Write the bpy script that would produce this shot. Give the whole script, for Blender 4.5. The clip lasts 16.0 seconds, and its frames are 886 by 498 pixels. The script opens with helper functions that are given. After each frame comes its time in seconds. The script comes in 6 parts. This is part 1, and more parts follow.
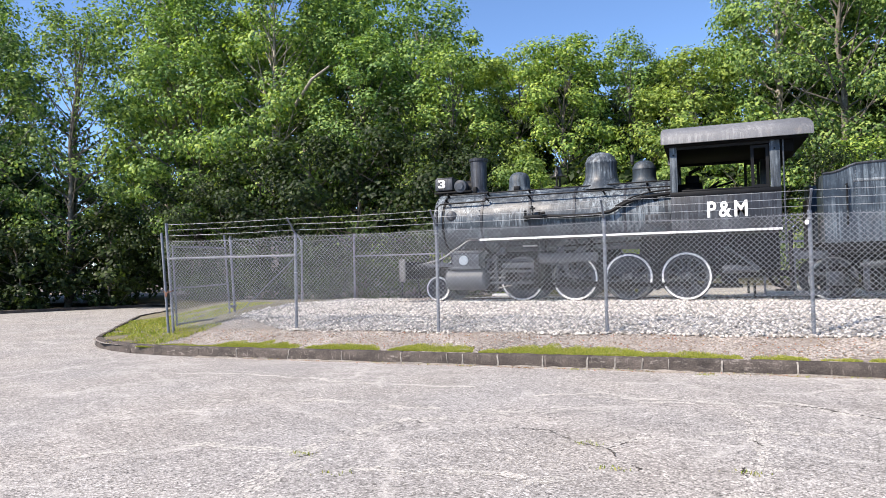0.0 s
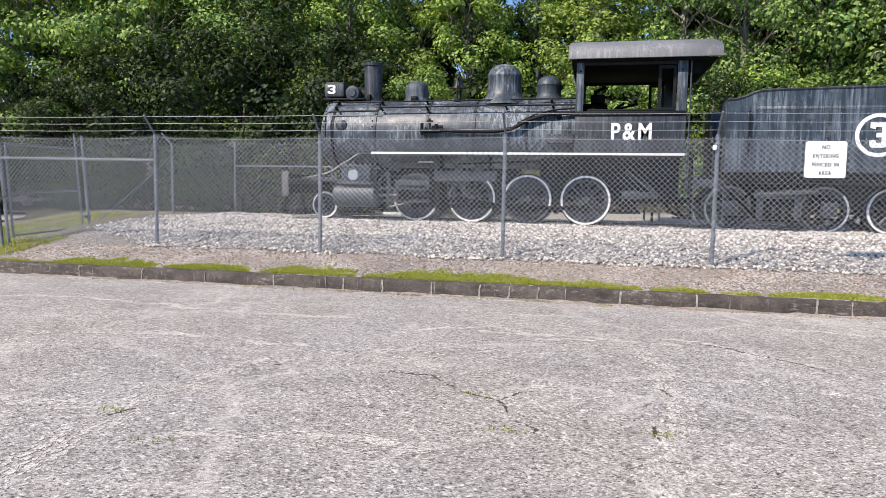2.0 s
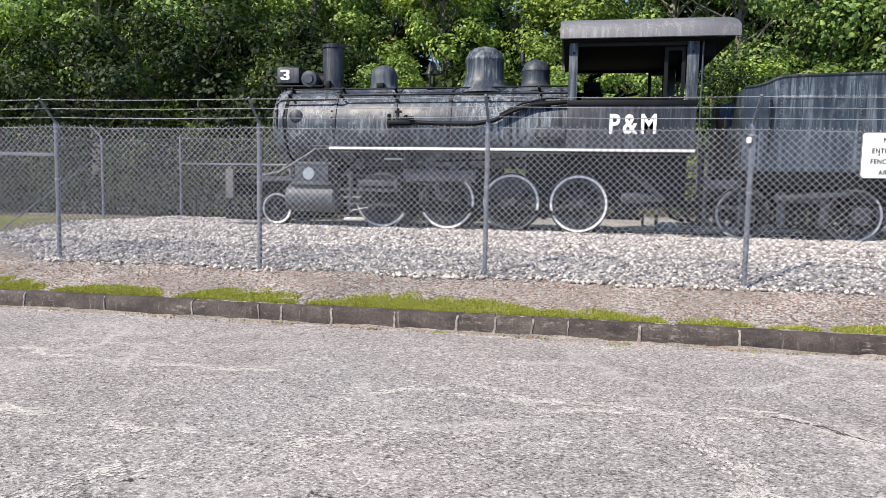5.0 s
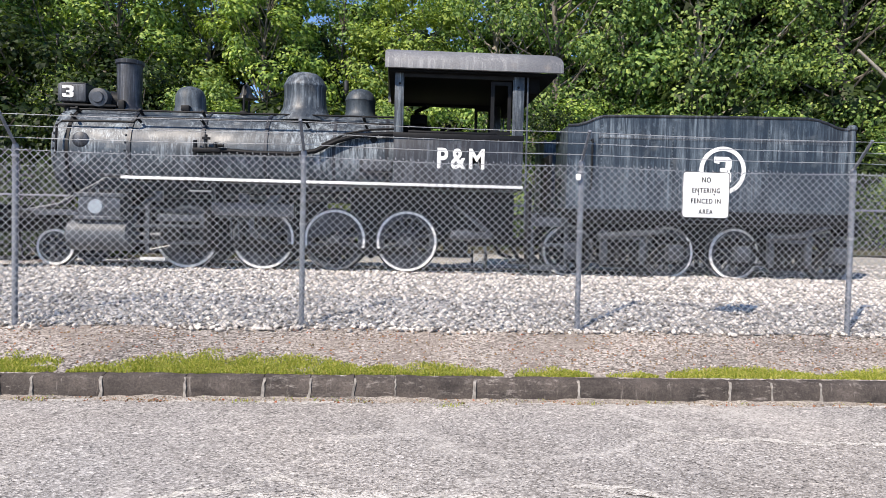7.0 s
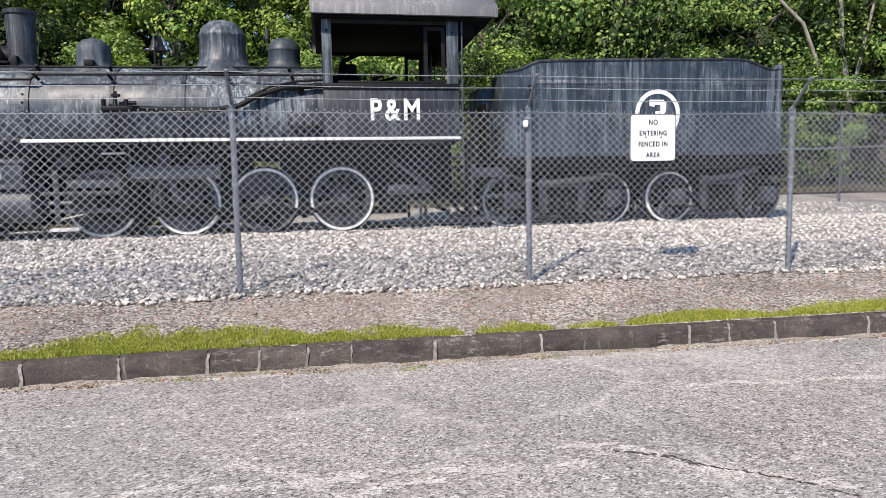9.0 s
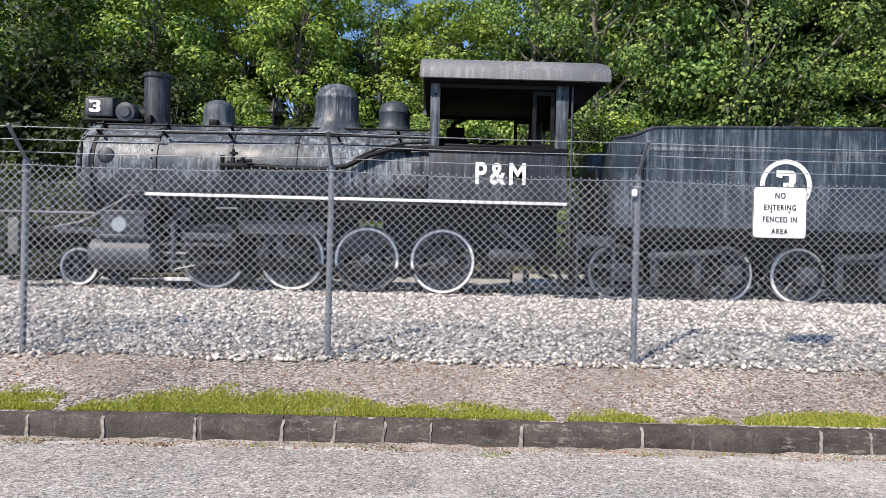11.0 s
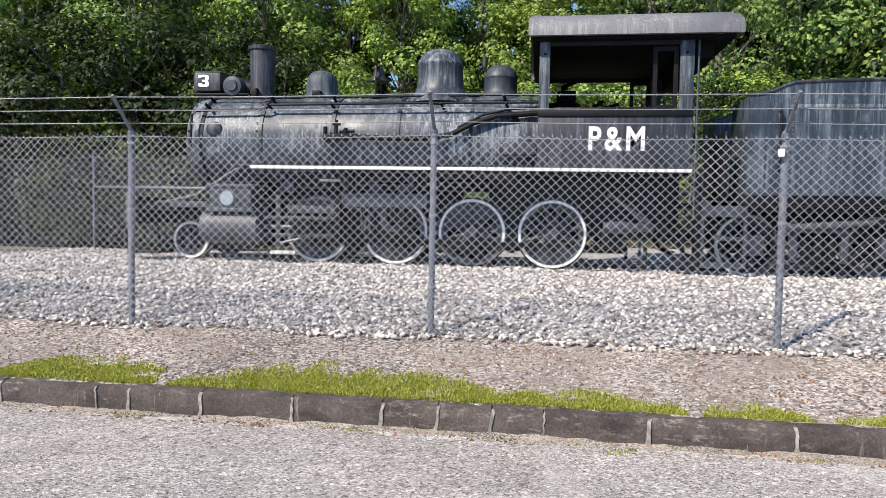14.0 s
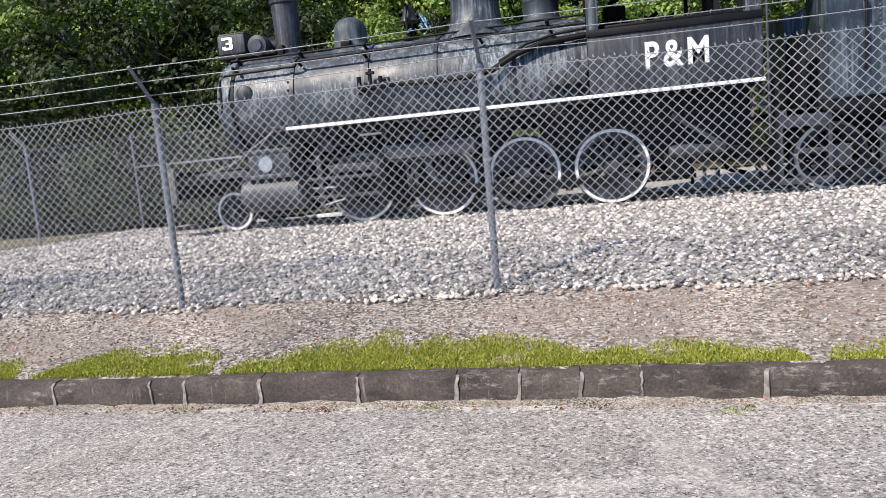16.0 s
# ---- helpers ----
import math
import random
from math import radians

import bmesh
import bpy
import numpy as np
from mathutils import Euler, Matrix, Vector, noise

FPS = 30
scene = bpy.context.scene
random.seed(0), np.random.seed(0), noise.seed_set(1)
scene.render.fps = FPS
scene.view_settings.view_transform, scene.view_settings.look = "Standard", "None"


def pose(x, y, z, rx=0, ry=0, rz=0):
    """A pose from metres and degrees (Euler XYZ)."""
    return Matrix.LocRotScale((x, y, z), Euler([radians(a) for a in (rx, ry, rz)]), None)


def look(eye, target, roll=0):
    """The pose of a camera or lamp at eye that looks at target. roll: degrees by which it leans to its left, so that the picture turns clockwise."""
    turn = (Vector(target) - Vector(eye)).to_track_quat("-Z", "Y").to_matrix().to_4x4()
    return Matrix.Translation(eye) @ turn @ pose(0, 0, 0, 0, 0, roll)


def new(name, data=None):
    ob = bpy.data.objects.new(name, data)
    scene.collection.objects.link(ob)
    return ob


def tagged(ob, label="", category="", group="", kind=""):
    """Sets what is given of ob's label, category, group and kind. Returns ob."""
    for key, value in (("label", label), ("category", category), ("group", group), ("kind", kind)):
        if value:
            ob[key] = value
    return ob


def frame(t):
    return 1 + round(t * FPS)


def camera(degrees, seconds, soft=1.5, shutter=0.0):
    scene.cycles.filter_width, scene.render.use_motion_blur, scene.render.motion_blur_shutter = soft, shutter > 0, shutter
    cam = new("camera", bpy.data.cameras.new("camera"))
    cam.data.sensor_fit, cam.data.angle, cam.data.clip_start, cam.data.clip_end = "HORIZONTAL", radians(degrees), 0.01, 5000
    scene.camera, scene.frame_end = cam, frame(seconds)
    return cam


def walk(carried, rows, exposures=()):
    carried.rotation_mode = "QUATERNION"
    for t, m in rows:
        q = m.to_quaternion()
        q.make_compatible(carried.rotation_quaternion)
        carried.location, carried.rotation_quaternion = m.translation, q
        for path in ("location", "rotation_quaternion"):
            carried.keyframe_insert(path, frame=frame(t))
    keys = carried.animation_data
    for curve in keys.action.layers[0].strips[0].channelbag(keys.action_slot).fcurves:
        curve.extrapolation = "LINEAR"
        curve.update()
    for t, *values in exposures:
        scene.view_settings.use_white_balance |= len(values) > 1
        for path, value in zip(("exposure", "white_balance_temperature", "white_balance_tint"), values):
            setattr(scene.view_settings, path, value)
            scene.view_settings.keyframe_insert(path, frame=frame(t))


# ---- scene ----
cam = camera(66.1, 16.0, soft=0.6)
PATH = [
    (0, (1.55, -11.575, 1.452), (0.834, -9.709, 1.519), -1.2),
    (0.5, (1.523, -11.356, 1.418), (0.924, -9.448, 1.368), -0.1),
    (1, (1.386, -11.051, 1.433), (0.875, -9.118, 1.412), -0.3),
    (1.5, (1.364, -10.764, 1.412), (0.914, -8.819, 1.281), -1.1),
    (2, (1.365, -10.438, 1.418), (0.935, -8.493, 1.245), 1.0),
    (2.5, (1.295, -10.1, 1.404), (0.867, -8.153, 1.248), 0.5),
    (3, (1.222, -9.779, 1.406), (0.818, -7.835, 1.162), -1.3),
    (3.2, (1.235, -9.622, 1.396), (0.871, -7.667, 1.191), -1.9),
    (5.3, (0.992, -8.2, 1.447), (0.639, -6.237, 1.295), 1.6),
    (5.5, (0.983, -8.056, 1.413), (0.691, -6.081, 1.296), 0.7),
    (6, (0.959, -7.815, 1.453), (0.889, -5.823, 1.289), -0.3),
    (6.5, (1.035, -7.582, 1.489), (1.098, -5.585, 1.392), 0.5),
    (7, (1.058, -7.476, 1.485), (1.184, -5.481, 1.425), 1.3),
    (7.5, (1.018, -7.341, 1.502), (1.179, -5.351, 1.387), 0.7),
    (8, (0.957, -7.199, 1.509), (1.113, -5.214, 1.316), -0.7),
    (8.5, (0.902, -7.158, 1.476), (1.219, -5.191, 1.305), -1.3),
    (9, (0.862, -7.109, 1.475), (1.203, -5.147, 1.282), -1.1),
    (9.5, (0.935, -7.029, 1.501), (1.161, -5.053, 1.287), -2.3),
    (10, (1.066, -6.983, 1.531), (1.195, -4.99, 1.441), -0.2),
    (10.2, (1.084, -6.957, 1.54), (1.165, -4.96, 1.47), 0.9),
    (12.3, (0.941, -6.511, 1.531), (0.918, -4.512, 1.578), 0.7),
    (12.5, (0.951, -6.501, 1.534), (0.925, -4.501, 1.553), 0.5),
    (13, (0.978, -6.412, 1.526), (0.974, -4.412, 1.542), 0.3),
    (13.5, (1.014, -6.272, 1.522), (0.997, -4.272, 1.523), 1.5),
    (14, (0.979, -6.232, 1.488), (0.7, -4.253, 1.393), 1.1),
    (14.5, (0.975, -6.093, 1.528), (0.783, -4.108, 1.37), 0.9),
    (15, (0.815, -5.983, 1.529), (0.548, -4.006, 1.386), -2.1),
    (15.5, (0.728, -5.881, 1.475), (0.356, -3.937, 1.186), -1.5),
    (16, (0.791, -5.689, 1.503), (0.37, -3.749, 1.253), -5.1),
]
walk(cam, [(t, look(eye, aim, roll)) for t, eye, aim, roll in PATH],
     exposures=[(0, 0.91, 6720, 11), (0.5, 0.75, 6720, 11), (1.5, 0.67, 6720, 11), (3, 0.57, 6720, 11), (5.5, 0.62, 6720, 11), (7.5, 0.69, 6720, 11), (9, 0.50, 6720, 11), (10, 0.49, 6720, 11), (12.5, 0.69, 6720, 11), (14.5, 0.61, 6720, 11), (16, 0.55, 6720, 11)])

# ---- light ----
SUN_EL, SUN_AZ = radians(43), math.atan2(-0.76, -0.65)
world = bpy.data.worlds.new("sky")
scene.world = world
world.use_nodes = True
wn = world.node_tree.nodes
sky = wn.new("ShaderNodeTexSky")
sky.sky_type, sky.sun_disc, sky.sun_elevation = "NISHITA", False, SUN_EL
sky.sun_rotation = math.pi / 2 - SUN_AZ
sky.altitude = 2400
sky.air_density, sky.dust_density, sky.ozone_density = 1.0, 0.05, 6.0
world.node_tree.links.new(sky.outputs[0], wn["Background"].inputs[0])
wn["Background"].inputs[1].default_value = 0.14
sun_data = bpy.data.lights.new("sun", "SUN")
sun_data.energy, sun_data.angle, sun_data.color = 4.6, radians(0.5), (1.0, 0.91, 0.81)
sun = new("sun", sun_data)
sun_dir = Vector((math.cos(SUN_EL) * math.cos(SUN_AZ), math.cos(SUN_EL) * math.sin(SUN_AZ), math.sin(SUN_EL)))
sun.matrix_world = look(sun_dir * 60, (0, 0, 0))


# ---- materials ----
def material(name, rough=0.7, metal=0.0, spec=0.5):
    m = bpy.data.materials.new(name)
    m.use_nodes = True
    b = m.node_tree.nodes["Principled BSDF"]
    b.inputs["Roughness"].default_value = rough
    b.inputs["Metallic"].default_value = metal
    b.inputs["Specular IOR Level"].default_value = spec
    return m, m.node_tree.nodes, m.node_tree.links, b


def noise_tex(n, l, scale, detail=4, stretch=(1, 1, 1), rough=0.55, coords="Object"):
    tc, mp, t = n.new("ShaderNodeTexCoord"), n.new("ShaderNodeMapping"), n.new("ShaderNodeTexNoise")
    l.new(tc.outputs[coords], mp.inputs[0])
    mp.inputs["Scale"].default_value = stretch
    l.new(mp.outputs[0], t.inputs["Vector"])
    t.inputs["Scale"].default_value, t.inputs["Detail"].default_value, t.inputs["Roughness"].default_value = scale, detail, rough
    return t.outputs[0]


def ramp(n, l, fac, *stops):
    r = n.new("ShaderNodeValToRGB")
    e = r.color_ramp.elements
    while len(e) < len(stops):
        e.new(0.5)
    for k, (p, c) in zip(e, stops):
        k.position = p
        k.color = (*c, 1) if len(c) == 3 else (c[0], c[0], c[0], 1)
    l.new(fac, r.inputs[0])
    return r.outputs[0]


def mix(n, l, fac, a, b, mode="MIX"):
    m = n.new("ShaderNodeMix")
    m.data_type, m.blend_type = "RGBA", mode
    for sock, v in ((m.inputs[0], fac), (m.inputs[6], a), (m.inputs[7], b)):
        if isinstance(v, (int, float)):
            sock.default_value = v
        elif isinstance(v, tuple):
            sock.default_value = (*v, 1)
        else:
            l.new(v, sock)
    return m.outputs[2]


def bump(n, l, bsdf, height, strength, dist):
    b = n.new("ShaderNodeBump")
    b.inputs["Strength"].default_value, b.inputs["Distance"].default_value = strength, dist
    l.new(height, b.inputs["Height"])
    l.new(b.outputs[0], bsdf.inputs["Normal"])


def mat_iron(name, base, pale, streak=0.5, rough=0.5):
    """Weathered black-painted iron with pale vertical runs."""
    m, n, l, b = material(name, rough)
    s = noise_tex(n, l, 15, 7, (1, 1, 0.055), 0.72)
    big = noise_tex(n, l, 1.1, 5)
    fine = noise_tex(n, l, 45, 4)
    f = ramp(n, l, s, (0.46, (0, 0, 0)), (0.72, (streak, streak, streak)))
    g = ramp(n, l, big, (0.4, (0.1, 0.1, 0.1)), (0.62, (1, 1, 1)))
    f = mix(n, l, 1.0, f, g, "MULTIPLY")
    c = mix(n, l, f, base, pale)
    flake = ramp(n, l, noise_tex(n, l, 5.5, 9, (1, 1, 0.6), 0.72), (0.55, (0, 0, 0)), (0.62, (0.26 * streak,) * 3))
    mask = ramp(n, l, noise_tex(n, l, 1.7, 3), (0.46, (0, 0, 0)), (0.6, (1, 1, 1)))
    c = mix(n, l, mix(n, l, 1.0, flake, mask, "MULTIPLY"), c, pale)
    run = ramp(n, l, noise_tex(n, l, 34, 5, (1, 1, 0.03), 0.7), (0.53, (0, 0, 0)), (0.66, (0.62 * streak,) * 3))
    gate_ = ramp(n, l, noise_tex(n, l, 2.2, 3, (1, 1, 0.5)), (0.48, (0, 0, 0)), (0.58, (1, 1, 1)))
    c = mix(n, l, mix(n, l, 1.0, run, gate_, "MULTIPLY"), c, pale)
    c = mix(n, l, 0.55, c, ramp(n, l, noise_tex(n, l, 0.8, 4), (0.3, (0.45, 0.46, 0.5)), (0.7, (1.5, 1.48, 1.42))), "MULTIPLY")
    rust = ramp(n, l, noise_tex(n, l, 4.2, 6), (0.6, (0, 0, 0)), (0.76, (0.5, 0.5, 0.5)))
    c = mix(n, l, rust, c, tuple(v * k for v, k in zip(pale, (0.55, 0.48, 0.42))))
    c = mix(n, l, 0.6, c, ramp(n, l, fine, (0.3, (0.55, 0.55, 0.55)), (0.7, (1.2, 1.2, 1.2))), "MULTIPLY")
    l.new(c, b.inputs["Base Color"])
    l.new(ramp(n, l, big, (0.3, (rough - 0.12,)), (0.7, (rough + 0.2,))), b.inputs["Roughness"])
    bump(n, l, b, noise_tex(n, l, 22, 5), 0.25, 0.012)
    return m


def mat_speckle(name, scale, dark, mid, light, rough=0.9, patch=0.35, tint=None, bump_d=0.01, big_scale=0.5, relief=0.6):
    """Ground made of grains, with larger stains."""
    m, n, l, b = material(name, rough, spec=0.25)
    tc, v = n.new("ShaderNodeTexCoord"), n.new("ShaderNodeTexVoronoi")
    v.inputs["Scale"].default_value = scale
    l.new(tc.outputs["Object"], v.inputs["Vector"])
    hue = n.new("ShaderNodeSeparateColor")
    l.new(v.outputs["Color"], hue.inputs[0])
    c = ramp(n, l, hue.outputs[0], (0.0, dark), (0.5, mid), (1.0, light))
    big = noise_tex(n, l, big_scale, 6)
    c = mix(n, l, patch, c, ramp(n, l, big, (0.32, (0.5, 0.5, 0.5)), (0.68, (1.5, 1.48, 1.42))), "MULTIPLY")
    if tint:
        c = mix(n, l, ramp(n, l, noise_tex(n, l, 1.1, 5), (0.45, (0, 0, 0)), (0.68, (0.75, 0.75, 0.75))), c, tint, "MULTIPLY" if max(tint) > 1 else "MIX")
    l.new(c, b.inputs["Base Color"])
    bump(n, l, b, v.outputs["Distance"], relief, bump_d)
    return m


def mat_plain(name, col, rough=0.6, metal=0.0, var=0.25, scale=14, dirt=None, spec=0.5):
    m, n, l, b = material(name, rough, metal, spec)
    f = noise_tex(n, l, scale, 5)
    c = mix(n, l, 1.0, ramp(n, l, f, (0.3, (1 - var,) * 3), (0.7, (1 + var * 0.4,) * 3)), col, "MULTIPLY")
    if dirt:
        c = mix(n, l, ramp(n, l, noise_tex(n, l, 3.5, 6), (0.52, (0, 0, 0)), (0.75, (0.8, 0.8, 0.8))), c, dirt)
    l.new(c, b.inputs["Base Color"])
    bump(n, l, b, f, 0.15, 0.004)
    return m


def mat_leaf(name, a, b_, c_):
    m, n, l, b = material(name, 0.55, spec=0.3)
    geo, info = n.new("ShaderNodeNewGeometry"), n.new("ShaderNodeObjectInfo")
    col = ramp(n, l, geo.outputs["Random Per Island"], (0.0, a), (0.55, b_), (1.0, c_))
    col = mix(n, l, 0.75, col, ramp(n, l, info.outputs["Random"], (0.0, (0.82, 0.9, 0.9)), (0.5, (1, 1, 0.92)), (1.0, (1.22, 1.15, 0.85))), "MULTIPLY")
    l.new(col, b.inputs["Base Color"])
    tr, ms = n.new("ShaderNodeBsdfTranslucent"), n.new("ShaderNodeMixShader")
    l.new(mix(n, l, 1.0, col, (1.15, 1.2, 0.55), "MULTIPLY"), tr.inputs[0])
    ms.inputs[0].default_value = 0.34
    l.new(b.outputs[0], ms.inputs[1])
    l.new(tr.outputs[0], ms.inputs[2])
    l.new(ms.outputs[0], n["Material Output"].inputs[0])
    return m


def mat_stone(name, dark, mid, light, per_object=False):
    m, n, l, b = material(name, 0.85, spec=0.3)
    if per_object:
        r = n.new("ShaderNodeObjectInfo").outputs["Random"]
    else:
        r = n.new("ShaderNodeNewGeometry").outputs["Random Per Island"]
    c = ramp(n, l, r, (0.0, dark), (0.35, mid), (1.0, light))
    c = mix(n, l, 0.6, c, ramp(n, l, noise_tex(n, l, 40, 4), (0.3, (0.65, 0.64, 0.62)), (0.7, (1.15, 1.15, 1.15))), "MULTIPLY")
    l.new(c, b.inputs["Base Color"])
    bump(n, l, b, noise_tex(n, l, 70, 3), 0.3, 0.006)
    return m


def mat_kerb(name, dark, mid, pale):
    """Blackened stone with pale scrapes, drips and dusty bloom."""
    m, n, l, b = material(name, 0.85, spec=0.3)
    c = ramp(n, l, noise_tex(n, l, 3.2, 7, (1, 1, 1.6), 0.65), (0.32, dark), (0.66, mid))
    c = mix(n, l, 0.8, c, ramp(n, l, noise_tex(n, l, 60, 5, (1, 1, 1), 0.7), (0.3, (0.45, 0.44, 0.44)), (0.7, (1.5, 1.48, 1.45))), "MULTIPLY")
    scrape = ramp(n, l, noise_tex(n, l, 11, 8, (0.7, 1, 2.2), 0.78), (0.54, (0, 0, 0)), (0.66, (0.8, 0.8, 0.8)))
    where = ramp(n, l, noise_tex(n, l, 1.3, 3), (0.42, (0.08, 0.08, 0.08)), (0.6, (1, 1, 1)))
    c = mix(n, l, mix(n, l, 1.0, scrape, where, "MULTIPLY"), c, pale)
    drip = ramp(n, l, noise_tex(n, l, 26, 6, (1, 1, 0.12), 0.7), (0.6, (0, 0, 0)), (0.72, (0.5, 0.5, 0.5)))
    c = mix(n, l, drip, c, pale)
    l.new(c, b.inputs["Base Color"])
    bump(n, l, b, noise_tex(n, l, 30, 7, (1, 1, 1), 0.7), 0.6, 0.012)
    return m


def mat_asphalt(name):
    """Bleached asphalt: worn pale aggregate, dark pits, broad stains, dusty and open hairline cracks."""
    m, n, l, b = material(name, 0.92, spec=0.25)
    tc = n.new("ShaderNodeTexCoord")

    def cells(scale, feature="F1", vec=None, pick="Color"):
        v = n.new("ShaderNodeTexVoronoi")
        v.feature = feature
        v.inputs["Scale"].default_value = scale
        l.new(vec if vec else tc.outputs["Object"], v.inputs["Vector"])
        return v.outputs[pick]

    def value(col):
        h = n.new("ShaderNodeSeparateColor")
        l.new(col, h.inputs[0])
        return h.outputs[0]
    c = ramp(n, l, value(cells(95)), (0.0, (0.06, 0.057, 0.055)), (0.16, (0.235, 0.222, 0.208)), (0.6, (0.325, 0.307, 0.288)), (1.0, (0.56, 0.535, 0.505)))
    c2 = ramp(n, l, value(cells(38)), (0.0, (0.5, 0.49, 0.48)), (0.14, (0.92, 0.91, 0.9)), (0.85, (1.05, 1.04, 1.03)), (1.0, (1.5, 1.48, 1.45)))
    c = mix(n, l, 0.85, c, c2, "MULTIPLY")
    c = mix(n, l, 0.3, c, ramp(n, l, noise_tex(n, l, 1.3, 7, (0.6, 1, 1), 0.62), (0.32, (0.55, 0.54, 0.53)), (0.68, (1.45, 1.44, 1.42))), "MULTIPLY")
    c = mix(n, l, 0.5, c, ramp(n, l, noise_tex(n, l, 0.33, 4), (0.35, (0.9, 0.94, 1.0)), (0.65, (1.04, 1.02, 1.0))), "MULTIPLY")
    warp, add, sc = n.new("ShaderNodeTexNoise"), n.new("ShaderNodeVectorMath"), n.new("ShaderNodeVectorMath")
    l.new(tc.outputs["Object"], warp.inputs["Vector"])
    warp.inputs["Scale"].default_value, warp.inputs["Detail"].default_value = 1.7, 6
    sc.operation, sc.inputs[3].default_value = "SCALE", 0.55
    l.new(warp.outputs["Color"], sc.inputs[0])
    l.new(tc.outputs["Object"], add.inputs[0])
    l.new(sc.outputs[0], add.inputs[1])
    edge = cells(0.5, "DISTANCE_TO_EDGE", add.outputs[0], "Distance")
    line = ramp(n, l, edge, (0.0, (0.62, 0.62, 0.62)), (0.012, (0.3, 0.3, 0.3)), (0.04, (0, 0, 0)))
    some = ramp(n, l, noise_tex(n, l, 0.9, 4), (0.4, (0.1, 0.1, 0.1)), (0.58, (1, 1, 1)))
    crumb = ramp(n, l, noise_tex(n, l, 28, 5, (1, 1, 1), 0.7), (0.35, (0.1, 0.1, 0.1)), (0.6, (1, 1, 1)))
    c = mix(n, l, mix(n, l, 1.0, mix(n, l, 1.0, line, some, "MULTIPLY"), crumb, "MULTIPLY"), c, (0.60, 0.57, 0.53))
    fine = cells(1.35, "DISTANCE_TO_EDGE", add.outputs[0], "Distance")
    hair = ramp(n, l, fine, (0.0, (0.6, 0.6, 0.6)), (0.006, (0.35, 0.35, 0.35)), (0.011, (0, 0, 0)))
    few = ramp(n, l, noise_tex(n, l, 0.7, 3, (1, 1, 1), 0.5), (0.5, (0, 0, 0)), (0.62, (1, 1, 1)))
    c = mix(n, l, mix(n, l, 1.0, hair, few, "MULTIPLY"), c, (0.09, 0.08, 0.07))
    l.new(c, b.inputs["Base Color"])
    bump(n, l, b, cells(95, "F1", None, "Distance"), 0.5, 0.006)
    return m


IRON = mat_iron("weathered_black_iron", (0.0115, 0.014, 0.0205), (0.19, 0.215, 0.255), 0.75, 0.5)
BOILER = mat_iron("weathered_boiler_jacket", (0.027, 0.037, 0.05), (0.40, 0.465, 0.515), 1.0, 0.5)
TENDER = mat_iron("weathered_tender_steel", (0.015, 0.025, 0.039), (0.28, 0.345, 0.40), 0.85, 0.48)
DOME = mat_iron("dusty_dome_paint", (0.03, 0.042, 0.055), (0.25, 0.30, 0.345), 0.55, 0.55)
SCUFFED = mat_iron("scuffed_tender_strip", (0.03, 0.042, 0.058), (0.42, 0.48, 0.53), 1.0, 0.5)
ROOF = mat_iron("weathered_cab_roof", (0.13, 0.135, 0.147), (0.46, 0.46, 0.46), 0.55, 0.6)
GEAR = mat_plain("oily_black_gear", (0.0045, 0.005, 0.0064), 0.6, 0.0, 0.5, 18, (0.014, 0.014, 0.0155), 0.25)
# Blue-grey of the valve chest; also puts sunlight into the black gear parts.
GEAR_LIT = mat_plain("blue_grey_sunlit_gear", (0.052, 0.06, 0.074), 0.42, 0.0, 0.6, 12, (0.014, 0.014, 0.016), 0.45)
WHEEL = mat_plain("dusty_black_wheel", (0.027, 0.032, 0.042), 0.5, 0.0, 0.6, 9, (0.085, 0.094, 0.106), 0.4)
WORN_EDGE = mat_plain("worn_pale_rivets", (0.09, 0.095, 0.105), 0.6, 0.0, 0.6, 12, (0.03, 0.032, 0.04))
CYLINDER = mat_plain("grey_cylinder_jacket", (0.072, 0.082, 0.095), 0.55, 0.0, 0.5, 6, (0.02, 0.021, 0.024))
# Cab shade is put into one near-black colour for every inside part.
INSIDE = mat_plain("shade_black_cab_interior", (0.003, 0.003, 0.003), 0.8, 0.0, 0.3, 14, None, 0.15)
WHITE = mat_plain("white_paint", (0.80, 0.80, 0.78), 0.55, 0.0, 0.12, 20)
WORN_WHITE = mat_plain("worn_white_paint", (0.62, 0.62, 0.60), 0.6, 0.0, 0.35, 16, (0.16, 0.16, 0.16))
RIM_DARK = mat_plain("mostly_worn_wheel_paint", (0.14, 0.14, 0.14), 0.6, 0.0, 0.5, 12, (0.05, 0.05, 0.05))
GALV = mat_plain("galvanised_steel", (0.175, 0.19, 0.22), 0.5, 0.1, 0.4, 18, (0.12, 0.12, 0.13))
WIRE = mat_plain("galvanised_wire", (0.27, 0.28, 0.30), 0.5, 0.1, 0.2, 3)
BARB = mat_plain("barbed_wire", (0.34, 0.35, 0.36), 0.5, 0.3, 0.2, 3)
BLACK = mat_plain("black_lettering", (0.02, 0.02, 0.02), 0.5)
SIGN = mat_plain("sign_white", (0.84, 0.84, 0.83), 0.4, 0.0, 0.05)
GLASS_WHITE = mat_plain("pale_badge", (0.30, 0.35, 0.39), 0.45, 0.0, 0.2)
RAIL = mat_plain("rusty_rail", (0.10, 0.06, 0.045), 0.6, 0.3, 0.4)
WOOD = mat_plain("old_timber", (0.19, 0.16, 0.13), 0.85, 0.0, 0.4)
RUST = mat_plain("rusted_chain", (0.16, 0.07, 0.045), 0.7, 0.2, 0.4)
